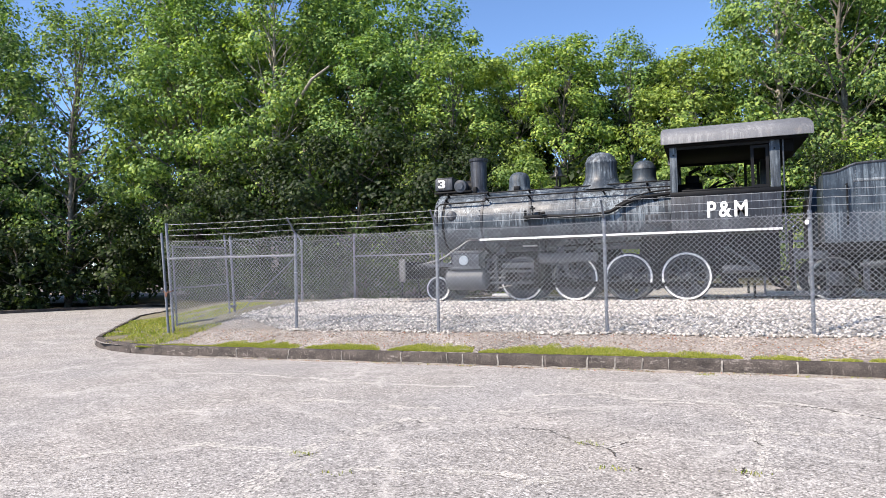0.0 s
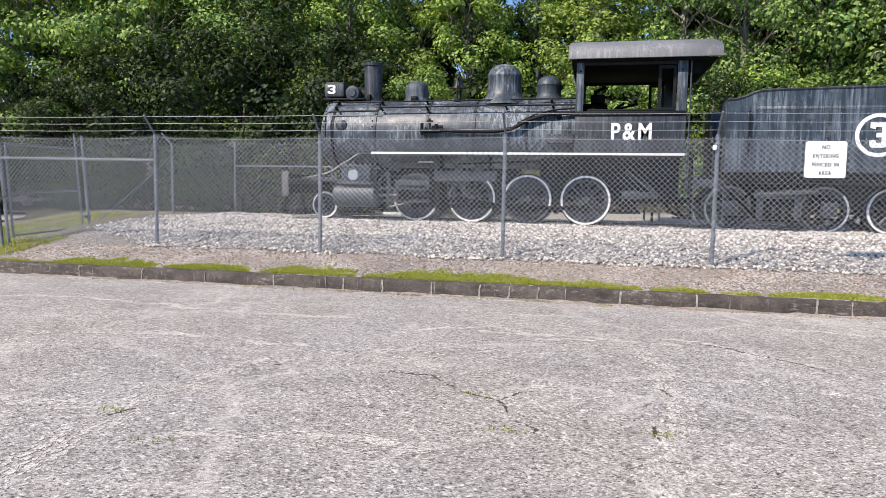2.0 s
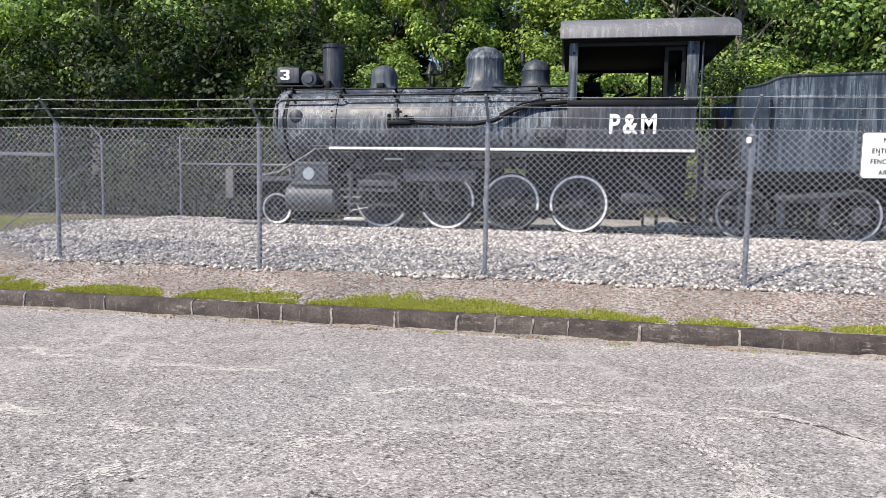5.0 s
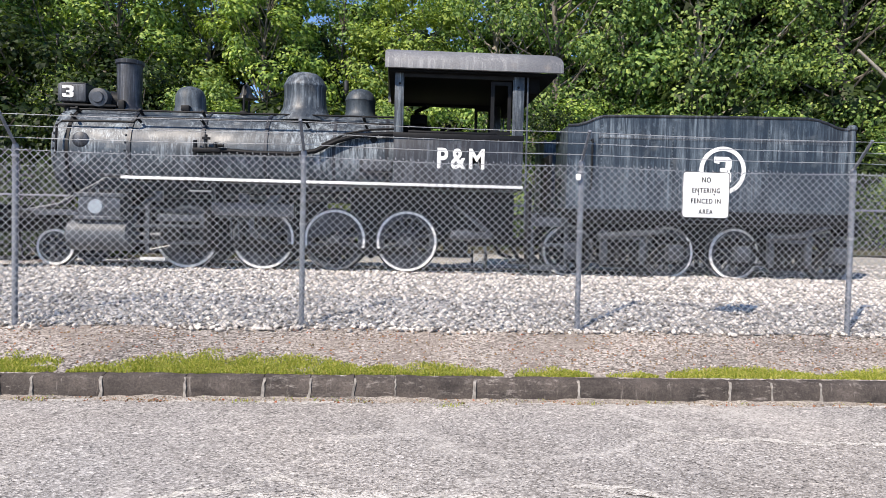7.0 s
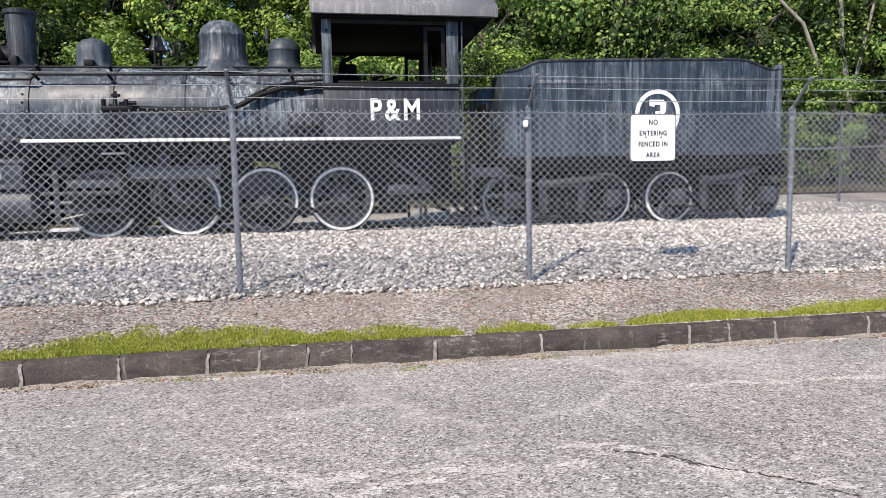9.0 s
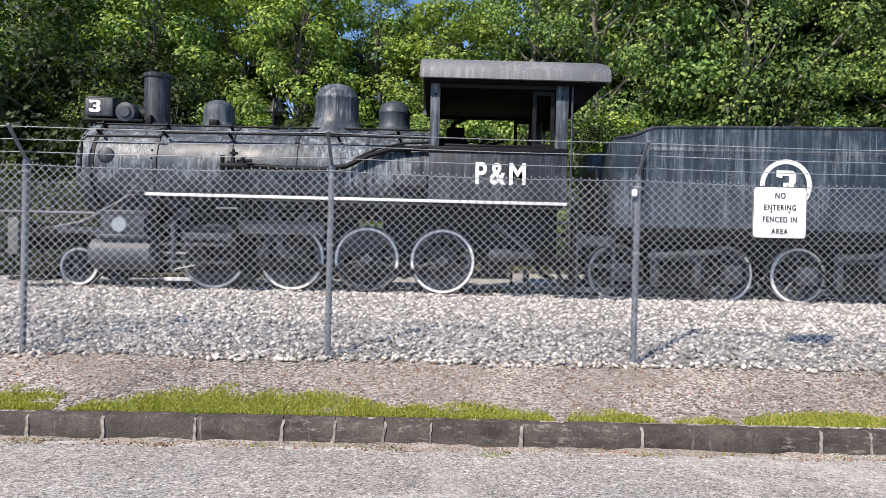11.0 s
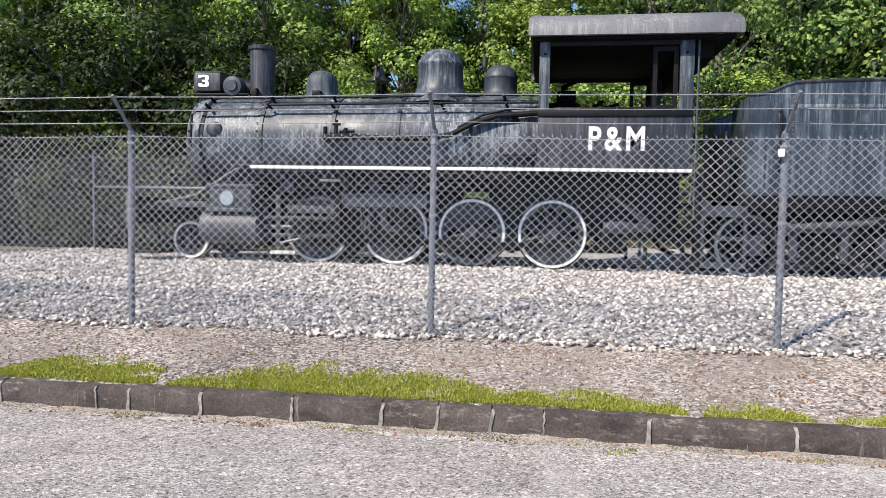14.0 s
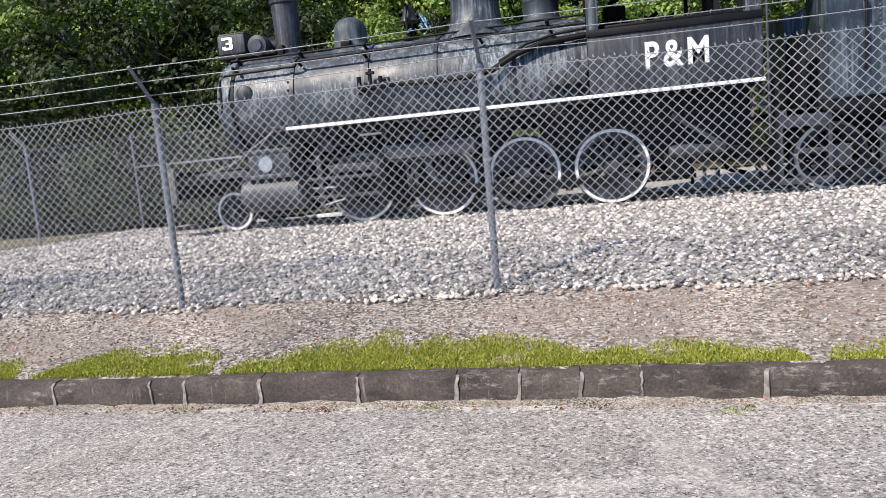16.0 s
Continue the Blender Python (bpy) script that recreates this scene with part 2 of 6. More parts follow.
BRASS = mat_plain("aged_bell_bronze", (0.06, 0.06, 0.055), 0.4, 0.4, 0.4)
ASPHALT = mat_asphalt("aged_asphalt")
DUST = mat_speckle("pale_crack_dust", 115, (0.26, 0.25, 0.235), (0.48, 0.457, 0.425), (0.67, 0.64, 0.6), 0.95, 0.4, None, 0.006, 3.0, 0.3)
GRIT = mat_speckle("sandy_kerb_grit", 110, (0.08, 0.07, 0.06), (0.29, 0.262, 0.232), (0.5, 0.46, 0.415), 0.95, 0.6, (0.22, 0.185, 0.15), 0.006, 2.2)
CRACK = mat_plain("dark_crack_filling", (0.07, 0.06, 0.051), 0.95, 0.0, 0.5, 20)
DIRT = mat_speckle("pebbly_dirt", 45, (0.065, 0.057, 0.05), (0.27, 0.243, 0.222), (0.54, 0.50, 0.465), 0.95, 0.6, (0.235, 0.20, 0.172), 0.015, 0.9)
BED = mat_speckle("crushed_stone_base", 22, (0.09, 0.085, 0.08), (0.28, 0.27, 0.26), (0.48, 0.47, 0.45), 0.95, 0.3, None, 0.03, 0.8)
SAND = mat_speckle("pale_sandy_path", 30, (0.2, 0.185, 0.165), (0.38, 0.36, 0.325), (0.52, 0.5, 0.46), 0.95, 0.3, None, 0.02, 0.8)
FLOOR = mat_speckle("forest_floor", 14, (0.03, 0.025, 0.018), (0.07, 0.06, 0.04), (0.14, 0.12, 0.07), 0.95, 0.5, (0.05, 0.07, 0.02), 0.04, 0.4)
TURF = mat_speckle("thin_turf", 40, (0.075, 0.07, 0.05), (0.155, 0.145, 0.105), (0.25, 0.235, 0.18), 0.95, 0.5, (0.24, 0.2, 0.11), 0.02, 0.8)
KERB = mat_kerb("dark_kerb_stone", (0.03, 0.0255, 0.0235), (0.096, 0.081, 0.072), (0.33, 0.295, 0.265))
MORTAR = mat_plain("pale_mortar", (0.30, 0.275, 0.245), 0.95, 0.0, 0.6, 25, (0.12, 0.105, 0.095))
STONES = mat_stone("pale_crushed_stone", (0.18, 0.166, 0.152), (0.50, 0.465, 0.43), (0.78, 0.74, 0.69))
STONE_OB = mat_stone("pale_crushed_stone_piece", (0.18, 0.166, 0.152), (0.50, 0.465, 0.43), (0.78, 0.74, 0.69), True)
PEBBLES = mat_stone("brown_pebbles", (0.12, 0.10, 0.085), (0.34, 0.29, 0.26), (0.58, 0.53, 0.5))
GRASS = mat_leaf("grass_blades", (0.15, 0.20, 0.03), (0.31, 0.355, 0.056), (0.52, 0.46, 0.17))
LEAF = mat_leaf("tree_leaves", (0.055, 0.11, 0.036), (0.20, 0.325, 0.088), (0.44, 0.54, 0.15))
LEAF_DEEP = mat_leaf("deep_green_tree_leaves", (0.036, 0.076, 0.027), (0.14, 0.235, 0.07), (0.35, 0.44, 0.135))
# Near-black leaves: the shade inside the woods is put into this colour.
LEAF_SHADE = mat_leaf("shade_dark_leaves", (0.012, 0.022, 0.008), (0.028, 0.05, 0.014), (0.06, 0.09, 0.025))
LEAF_LIGHT = mat_leaf("shrub_leaves", (0.10, 0.17, 0.05), (0.2, 0.29, 0.075), (0.34, 0.42, 0.12))
BARK = mat_plain("grey_bark", (0.13, 0.115, 0.095), 0.9, 0.0, 0.5, 8, (0.24, 0.22, 0.19))
BARK_PALE = mat_plain("pale_bark", (0.34, 0.31, 0.26), 0.9, 0.0, 0.5, 6, (0.15, 0.13, 0.11))
DRY = mat_leaf("dry_litter", (0.16, 0.09, 0.05), (0.3, 0.2, 0.12), (0.42, 0.12, 0.07))


# ---- mesh building ----
class Build:
    """Gathers vertices and faces of one mesh."""

    def __init__(self):
        self.v, self.f = [], []

    def add(self, verts, faces):
        k = len(self.v)
        self.v += [tuple(p) for p in verts]
        self.f += [tuple(i + k for i in f) for f in faces]
        return self

    def box(self, x0, x1, y0, y1, z0, z1, bev=0.0, turn=None):
        bm = bmesh.new()
        bmesh.ops.create_cube(bm, size=1)
        for v in bm.verts:
            v.co = Vector(((x1 - x0) * v.co.x, (y1 - y0) * v.co.y, (z1 - z0) * v.co.z))
        if bev:
            bmesh.ops.bevel(bm, geom=bm.edges[:], offset=bev, segments=2, affect="EDGES", profile=0.5)
        mid = Vector(((x0 + x1) / 2, (y0 + y1) / 2, (z0 + z1) / 2))
        bm.verts.index_update()
        self.add([(turn @ v.co if turn else v.co) + mid for v in bm.verts], [[v.index for v in f.verts] for f in bm.faces])
        bm.free()
        return self

    def rings(self, rows, closed=True, caps=True):
        """Skin rows of points of one length."""
        n, m = len(rows[0]), len(rows)
        faces = []
        for i in range(m - 1):
            for j in range(n if closed else n - 1):
                k = (j + 1) % n
                faces.append((i * n + j, i * n + k, (i + 1) * n + k, (i + 1) * n + j))
        if caps:
            faces += [tuple(range(n))[::-1], tuple(range((m - 1) * n, m * n))]
        return self.add([p for r in rows for p in r], faces)

    def spin(self, profile, origin, axis="z", seg=24, caps=True):
        """Revolve (radius, height) pairs about an axis through origin."""
        o, rows = Vector(origin), []
        for r, h in profile:
            row = []
            for j in range(seg):
                a = 2 * math.pi * j / seg
                c, s = r * math.cos(a), r * math.sin(a)
                row.append(o + Vector({"z": (c, s, h), "x": (h, c, s), "y": (s, h, c)}[axis]))
            rows.append(row)
        return self.rings(rows, True, caps)

    def tube(self, pts, r, seg=8, r_end=None):
        pts, rows = [Vector(p) for p in pts], []
        for i, p in enumerate(pts):
            d = (pts[min(i + 1, len(pts) - 1)] - pts[max(i - 1, 0)]).normalized()
            u = d.cross(Vector((0, 0, 1)) if abs(d.z) < 0.9 else Vector((1, 0, 0))).normalized()
            w = d.cross(u)
            rr = r if r_end is None else r + (r_end - r) * i / (len(pts) - 1)
            rows.append([p + (u * math.cos(2 * math.pi * j / seg) + w * math.sin(2 * math.pi * j / seg)) * rr for j in range(seg)])
        return self.rings(rows)

    def slab(self, poly, axis, a, b):
        """Extrude a flat outline along an axis from a to b."""
        def at(p, h):
            return {"y": (p[0], h, p[1]), "x": (h, p[0], p[1]), "z": (p[0], p[1], h)}[axis]
        return self.rings([[at(p, a) for p in poly], [at(p, b) for p in poly]])

    def loop_bar(self, outer, inner, axis, a, b):
        """A frame: the area between two outlines, extruded."""
        def at(p, h):
            return {"y": (p[0], h, p[1]), "x": (h, p[0], p[1]), "z": (p[0], p[1], h)}[axis]
        rows = [[at(p, a) for p in outer], [at(p, b) for p in outer], [at(p, b) for p in inner], [at(p, a) for p in inner]]
        return self.rings(rows + [rows[0]], True, False)

    def mesh(self, name, mat, angle=35):
        me = bpy.data.meshes.new(name)
        me.from_pydata(self.v, [], self.f)
        bm = bmesh.new()
        bm.from_mesh(me)
        bmesh.ops.recalc_face_normals(bm, faces=bm.faces[:])
        bm.to_mesh(me)
        bm.free()
        me.shade_smooth()
        me.set_sharp_from_angle(angle=radians(angle))
        me.materials.append(mat)
        return me


BASE = {}


def thing(name, at, label, category, group="", kind=""):
    ob = new(name)
    ob.empty_display_size = 0.2
    ob.location = at
    BASE[ob.name] = Vector(at)
    return tagged(ob, label, category, group, kind)


def hang(name, me, parent, label="", at=(0, 0, 0), turn=None):
    """Link a mesh as a part of a thing or of a part."""
    ob = new(name, me)
    ob.parent = parent
    ob.matrix_parent_inverse = Matrix.Translation(-BASE[parent.name])
    ob.location = at
    if turn is not None:
        ob.rotation_euler = turn
    BASE[ob.name] = Vector(at)
    return tagged(ob, label)


def part(name, build, mat, parent, label="", angle=35):
    return hang(name, build.mesh(name, mat, angle), parent, label)


def solid(name, build, mat, label, category, kind="", group="", angle=35):
    return tagged(new(name, build.mesh(name, mat, angle)), label, category, group, kind)


def lettering(name, body, size, mat, parent, at, fat=0.0, spacing=1.0, squeeze=1.0, label=""):
    """Raised letters that face the road, centred at a point."""
    cu = bpy.data.curves.new("letters", "FONT")
    cu.body, cu.size, cu.extrude, cu.offset, cu.space_character = body, size, 0.004, fat, spacing
    cu.align_x, cu.align_y = "CENTER", "CENTER"
    ob = new("letters", cu)
    me = bpy.data.meshes.new_from_object(ob.evaluated_get(bpy.context.evaluated_depsgraph_get()))
    bpy.data.objects.remove(ob)
    xs, ys = [v.co.x for v in me.vertices], [v.co.y for v in me.vertices]
    cx, cy = (min(xs) + max(xs)) / 2, (min(ys) + max(ys)) / 2
    for v in me.vertices:
        v.co = Vector(((v.co.x - cx) * squeeze + at[0], at[1] - v.co.z, v.co.y - cy + at[2]))
    me.materials.clear()
    me.materials.append(mat)
    return hang(name, me, parent, label)


def block_three(name, parent, mat, cx, cz, w, h, y, label):
    """A square-cut painted 3 that faces the road."""
    shape = ((0, 0.78), (0, 1), (0.82, 1), (1, 0.9), (1, 0.6), (0.88, 0.5), (1, 0.4), (1, 0.1), (0.82, 0), (0.16, 0), (0, 0.1), (0, 0.3), (0.34, 0.3), (0.34, 0.2), (0.66, 0.2), (0.66, 0.41), (0.36, 0.41), (0.36, 0.59), (0.66, 0.59), (0.66, 0.82), (0.3, 0.82), (0.3, 0.74))
    return part(name, Build().slab([(cx + (p - 0.5) * w, cz + (q - 0.5) * h) for p, q in shape], "y", y - 0.004, y + 0.004), mat, parent, label)


# ---- ground ----
def smooth(a, b, x):
    t = min(1, max(0, (x - a) / (b - a)))
    return t * t * (3 - 2 * t)


EDGE = [(-1.68, -7.0), (-1.5, -8.7), (-1.1, -10.0), (-0.4, -11.0), (0.4, -11.6), (1.6, -12.6), (6.0, -16.3), (9.5, -18.1), (14.5, -22.6), (16.0, -30.0), (18.0, -60.0), (300, -300)]
PROFILE = [(-1.68, 0.185), (-1.0, 0.25), (-0.25, 0.33), (0.0, 0.365), (0.4, 0.43), (1.0, 0.51), (2.5, 0.63), (3.5, 0.69), (6.5, 0.69), (8.0, 0.67), (11.5, 0.86), (13, 0.95), (300, 4.0)]
LOW_END = [(-1.68, 0.185), (-1.0, 0.25), (-0.25, 0.33), (0.0, 0.365), (0.4, 0.43), (1.0, 0.51), (2.5, 0.63), (3.5, 0.69), (6.5, 0.68), (8.0, 0.6), (10, 0.42), (14, 0.22), (300, 0.2)]


def lerp(rows, y):
    for (a, p), (b, q) in zip(rows, rows[1:]):
        if y <= b:
            return p + (q - p) * max(0.0, (y - a) / (b - a))
    return rows[-1][1]


def island_z(x, y):
    k = smooth(-9, -1, x)
    z = lerp(PROFILE, y) * k + lerp(LOW_END, y) * (1 - k)
    z += 0.15 * smooth(2, 12, x) * smooth(4.5, 8, y)
    z = 0.15 + (z - 0.15) * smooth(0, 4.5, x - lerp(EDGE, y))
    return z + 0.02 * noise.noise((x * 0.9, y * 0.9, 0)) * smooth(-1.6, -0.6, y)


g = Build()
g.add([(-900, -900, -0.03), (900, -900, -0.03), (900, 900, -0.03), (-900, 900, -0.03)], [(0, 1, 2, 3)])
ground = solid("ground", g, FLOOR, "dark leaf-littered ground under the surrounding woods", "ground", "structure")
g = Build()
lot = [(60, -60), (60, -1.5), (-6, -1.5), (-10, 1), (-17, 9), (-21, 15), (-24, 15), (-27.5, 9), (-34, 4), (-60, 2), (-60, -60)]
g.slab(lot, "z", -0.06, 0.015)
road = solid("road", g, ASPHALT, "sun-bleached cracked grey asphalt parking lot", "asphalt", "structure")

ys = [-1.6, -1.4, -1.1, -0.8, -0.5, -0.25, 0, 0.2, 0.4, 0.7, 1, 1.5, 2, 2.5, 3, 3.5, 4.5, 5.5, 6.5, 7.2, 8, 9, 10, 12, 14, 16, 20, 30, 60, 120]
N = 90
b = Build()
b.rings([[((lerp(EDGE, y) + (60 + y - lerp(EDGE, y)) * (k / N) ** 1.15), y, island_z(lerp(EDGE, y) + (60 + y - lerp(EDGE, y)) * (k / N) ** 1.15, y)) for k in range(N + 1)] for y in ys], False, False)
verge = solid("verge", b, DIRT, "pinkish pebbly dirt verge behind the kerb", "verge", "structure")

b = Build()
for x0 in range(-32, 60, 4):
    b.rings([[(max(x0 + dx, lerp(EDGE, y) + 0.1), y + 0.5 * noise.noise((x0 + dx, 0, 0)) * (y < 11), island_z(max(x0 + dx, lerp(EDGE, y) + 0.1), y) + 0.06) for dx in (0, 1, 2, 3, 4)] for y in ((8.4, 9, 10, 12, 14, 16, 20, 30, 60) if x0 < -3 else (10.4, 11.2, 12, 14, 16, 20, 30, 60, 61))], False, False)
forest_floor = solid("ground", b, FLOOR, "dark leaf litter on the woodland floor", "ground", "structure")

b = Build()
tys = [-1.25, -0.9, -0.5, -0.1, 0.4, 1, 1.6, 2.4, 3.2, 4, 5, 6, 7, 8, 9, 10.2]
b.rings([[(x, y, island_z(x, y) + 0.012) for x in [lerp(EDGE, y) + 0.14 + (-8.5 - 0.35 * noise.noise((y * 1.3, 0, 0)) - lerp(EDGE, y) - 0.14) * k / 14 for k in range(15)]] for y in tys], False, False)
turf = solid("lawn", b, TURF, "thin yellowish turf on the kerbed island", "lawn", "structure")


def under(x, y):
    return island_z(x, y)


# ---- locomotive ----
C = 5.0
loco = thing("steam_locomotive", (-0.8, C, 0.69), "weathered black steam locomotive with white-rimmed driving wheels on a gravel bed", "locomotive")
BZ, BR = 2.67, 0.76

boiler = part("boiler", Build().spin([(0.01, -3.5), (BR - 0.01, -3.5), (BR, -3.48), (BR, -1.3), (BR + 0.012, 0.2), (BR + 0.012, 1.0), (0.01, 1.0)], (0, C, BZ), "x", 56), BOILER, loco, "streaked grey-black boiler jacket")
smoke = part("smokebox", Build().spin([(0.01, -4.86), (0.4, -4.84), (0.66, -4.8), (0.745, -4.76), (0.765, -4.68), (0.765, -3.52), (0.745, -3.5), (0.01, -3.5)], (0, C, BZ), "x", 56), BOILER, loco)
part("door", Build().spin([(0.01, -4.94), (0.3, -4.92), (0.5, -4.88), (0.52, -4.82)], (0, C, BZ), "x", 32), IRON, smoke, "round smokebox door")
for x in (-4.5, -3.5, -2.3, -1.25, -0.1, 0.8):
    part("boiler_band", Build().spin([(BR + 0.004, x - 0.03), (BR + 0.018, x - 0.03), (BR + 0.018, x + 0.03), (BR + 0.004, x + 0.03)], (0, C, BZ), "x", 48, False), IRON if x > -3.6 else GEAR, boiler)
RIVET = Build().spin([(0.022, -0.01), (0.018, 0.012), (0.006, 0.02)], (0, 0, 0), "z", 6).mesh("rivet", IRON)
for x in (-4.72, -3.56):
    for k in range(36):
        a = 2 * math.pi * k / 36
        hang("rivet", RIVET, smoke, "", (x, C + 0.765 * math.cos(a), BZ + 0.765 * math.sin(a)), (a - math.pi / 2, 0, 0))
# round inspection cover on the smokebox flank
b = Build().spin([(0.13, -0.06), (0.13, 0.03), (0.10, 0.05), (0.01, 0.055)], (0, 0, 0), "y", 20)
b.v = [(x - 4.28, C - 0.735 - y, z + 2.83) for x, y, z in b.v]
part("inspection_cover", b, IRON, smoke)
b = Build().spin([(0.035, -0.03), (0.06, 0.02), (0.06, 0.03)], (0, 0, 0), "y", 12)
b.v = [(x + 0.57, C - 0.7 - y, z + 2.98) for x, y, z in b.v]
part("washout_plug", b, GEAR, boiler)

part("smokestack", Build().spin([(0.33, 3.36), (0.27, 3.43), (0.215, 3.5), (0.2, 3.6), (0.215, 4.23), (0.24, 4.25), (0.245, 4.31), (0.215, 4.32), (0.19, 4.31), (0.17, 3.7)], (-3.78, C, 0), "z", 32), IRON, loco, "tall plain black smokestack")
part("bolted_lug", Build().box(-3.86, -3.76, C - 0.3, C - 0.2, 3.42, 3.58, 0.01), GEAR, loco)
sand = part("sand_dome", Build().spin([(0.39, 3.33), (0.34, 3.41), (0.285, 3.46), (0.266, 3.52), (0.264, 3.65), (0.254, 3.74), (0.222, 3.815), (0.165, 3.87), (0.085, 3.9), (0.01, 3.907)], (-2.72, C, 0), "z", 32), DOME, loco)
part("sand_valve", Build().box(-2.78, -2.64, C - 0.36, C - 0.24, 3.42, 3.52, 0.01), GEAR, sand)
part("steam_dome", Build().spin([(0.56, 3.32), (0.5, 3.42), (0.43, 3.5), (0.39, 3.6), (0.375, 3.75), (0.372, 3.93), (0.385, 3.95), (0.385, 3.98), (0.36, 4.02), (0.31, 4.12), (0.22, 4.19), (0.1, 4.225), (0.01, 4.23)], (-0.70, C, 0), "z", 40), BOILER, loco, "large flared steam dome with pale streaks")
part("rear_dome", Build().spin([(0.4, 3.34), (0.34, 3.43), (0.285, 3.49), (0.268, 3.55), (0.266, 3.73), (0.276, 3.745), (0.274, 3.765), (0.258, 3.81), (0.215, 3.89), (0.15, 3.94), (0.07, 3.962), (0.01, 3.965)], (0.29, C, 0), "z", 32), DOME, loco)
bell = part("bell", Build().spin([(0.15, 3.72), (0.14, 3.75), (0.1, 3.82), (0.085, 3.9), (0.06, 3.95), (0.02, 3.98), (0.012, 4.03)], (-1.74, C, 0), "z", 20), BRASS, loco)
part("yoke", Build().tube([(-1.74, C - 0.2, 3.45), (-1.74, C - 0.19, 3.75), (-1.74, C - 0.12, 3.93), (-1.74, C, 3.97), (-1.74, C + 0.12, 3.93), (-1.74, C + 0.19, 3.75), (-1.74, C + 0.2, 3.45)], 0.022).box(-1.8, -1.68, C - 0.26, C + 0.26, 3.4, 3.47, 0.01).box(-1.95, -1.55, C - 0.03, C + 0.03, 3.72, 3.75, 0.005), GEAR, bell)
whistle = part("whistle", Build().spin([(0.02, 3.9), (0.03, 3.94), (0.045, 3.96), (0.045, 4.12), (0.02, 4.14)], (0.02, C + 0.1, 0), "z", 12), BRASS, loco)

head = part("headlight", Build().box(-4.88, -4.4, C - 0.3, C + 0.3, 3.53, 3.84, 0.03).box(-4.86, -4.42, C - 0.24, C + 0.24, 3.84, 3.87, 0.01), IRON, loco, "box headlight on a bracket")
part("lens", Build().spin([(0.01, -4.93), (0.14, -4.92), (0.155, -4.88)], (0, C, 3.68), "x", 20), GLASS_WHITE, head)
part("bracket", Build().box(-4.92, -3.9, C - 0.28, C + 0.28, 3.46, 3.5, 0.01).box(-4.8, -4.72, C - 0.2, C + 0.2, 3.3, 3.5).box(-4.4, -4.3, C - 0.2, C + 0.2, 3.38, 3.5), GEAR, head)
block_three("number", head, WHITE, -4.70, 3.70, 0.19, 0.2, C - 0.303, "painted white number 3")
gen = part("turbo_generator", Build().spin([(0.01, -0.27), (0.09, -0.27), (0.1, -0.24), (0.16, -0.23), (0.17, -0.1), (0.17, 0.1), (0.12, 0.14), (0.12, 0.22), (0.01, 0.22)], (-4.2, C - 0.06, 3.62), "y", 24), GEAR_LIT, loco)
part("exhaust_hood", Build().spin([(0.17, -0.1), (0.19, 0.0), (0.17, 0.18), (0.1, 0.24), (0.01, 0.25)], (-4.08, C + 0.05, 3.6), "x", 20), GEAR, gen)

# handrails, pipes and small fittings on the flank
SIDE = C - 0.86
part("handrail", Build().tube([(-3.35, SIDE + 0.12, 3.22), (-1, SIDE + 0.12, 3.24), (0.92, SIDE + 0.12, 3.24)], 0.018), GEAR, boiler)
part("handrail", Build().tube([(-4.62, SIDE - 0.02, 2.55), (-4.62, SIDE + 0.02, 3.05), (-4.58, SIDE + 0.12, 3.13), (-4.3, SIDE + 0.12, 3.14), (-3.42, SIDE + 0.12, 3.15), (-3.35, SIDE + 0.12, 3.22)], 0.02), GEAR, smoke)
part("top_rail", Build().tube([(-4.6, C - 0.42, 3.4), (-4.45, C - 0.45, 3.38), (-2, C - 0.46, 3.39), (0.92, C - 0.46, 3.41)], 0.016), GEAR, boiler)
for x in (-4.45, -3.4, -2.35, -0.6, 0.4):
    part("rail_stanchion", Build().tube([(x, C - 0.36, 3.3), (x - 0.02, C - 0.5, 3.4)], 0.028, 6), GEAR, boiler)
    part("rail_stanchion", Build().tube([(x + 0.06, SIDE + 0.22, 3.16), (x + 0.02, SIDE + 0.1, 3.24)], 0.024, 6), GEAR, boiler)
part("steam_pipe", Build().tube([(-2.2, SIDE + 0.02, 2.72), (-1.4, SIDE, 2.68), (-0.75, SIDE, 2.68), (-0.4, SIDE, 2.74), (-0.05, SIDE + 0.02, 2.92), (0.3, SIDE + 0.06, 3.03), (0.92, SIDE + 0.1, 3.08)], 0.042, 10), GEAR, boiler)
part("thin_pipe", Build().tube([(-0.3, SIDE + 0.02, 2.85), (0.1, SIDE + 0.05, 3.05), (0.5, SIDE + 0.1, 3.14), (0.92, SIDE + 0.12, 3.17)], 0.02, 8), GEAR, boiler)
part("check_valve", Build().box(-2.42, -1.95, SIDE - 0.04, SIDE + 0.1, 2.66, 2.74, 0.02).tube([(-2.38, SIDE, 2.6), (-2.38, SIDE, 2.86)], 0.035).tube([(-2.2, SIDE, 2.7), (-2.2, SIDE, 2.96)], 0.022).box(-2.26, -2.14, SIDE - 0.03, SIDE + 0.03, 2.88, 2.92).tube([(-2.05, SIDE, 2.7), (-2.05, SIDE, 2.84)], 0.03).tube([(-2.0, SIDE - 0.05, 2.78), (-1.9, SIDE - 0.05, 2.78)], 0.03), GEAR, boiler, "valve cluster on the boiler flank")
part("lubricator_box", Build().box(0.35, 0.9, SIDE - 0.12, SIDE + 0.2, 2.42, 2.62, 0.02), IRON, boiler)

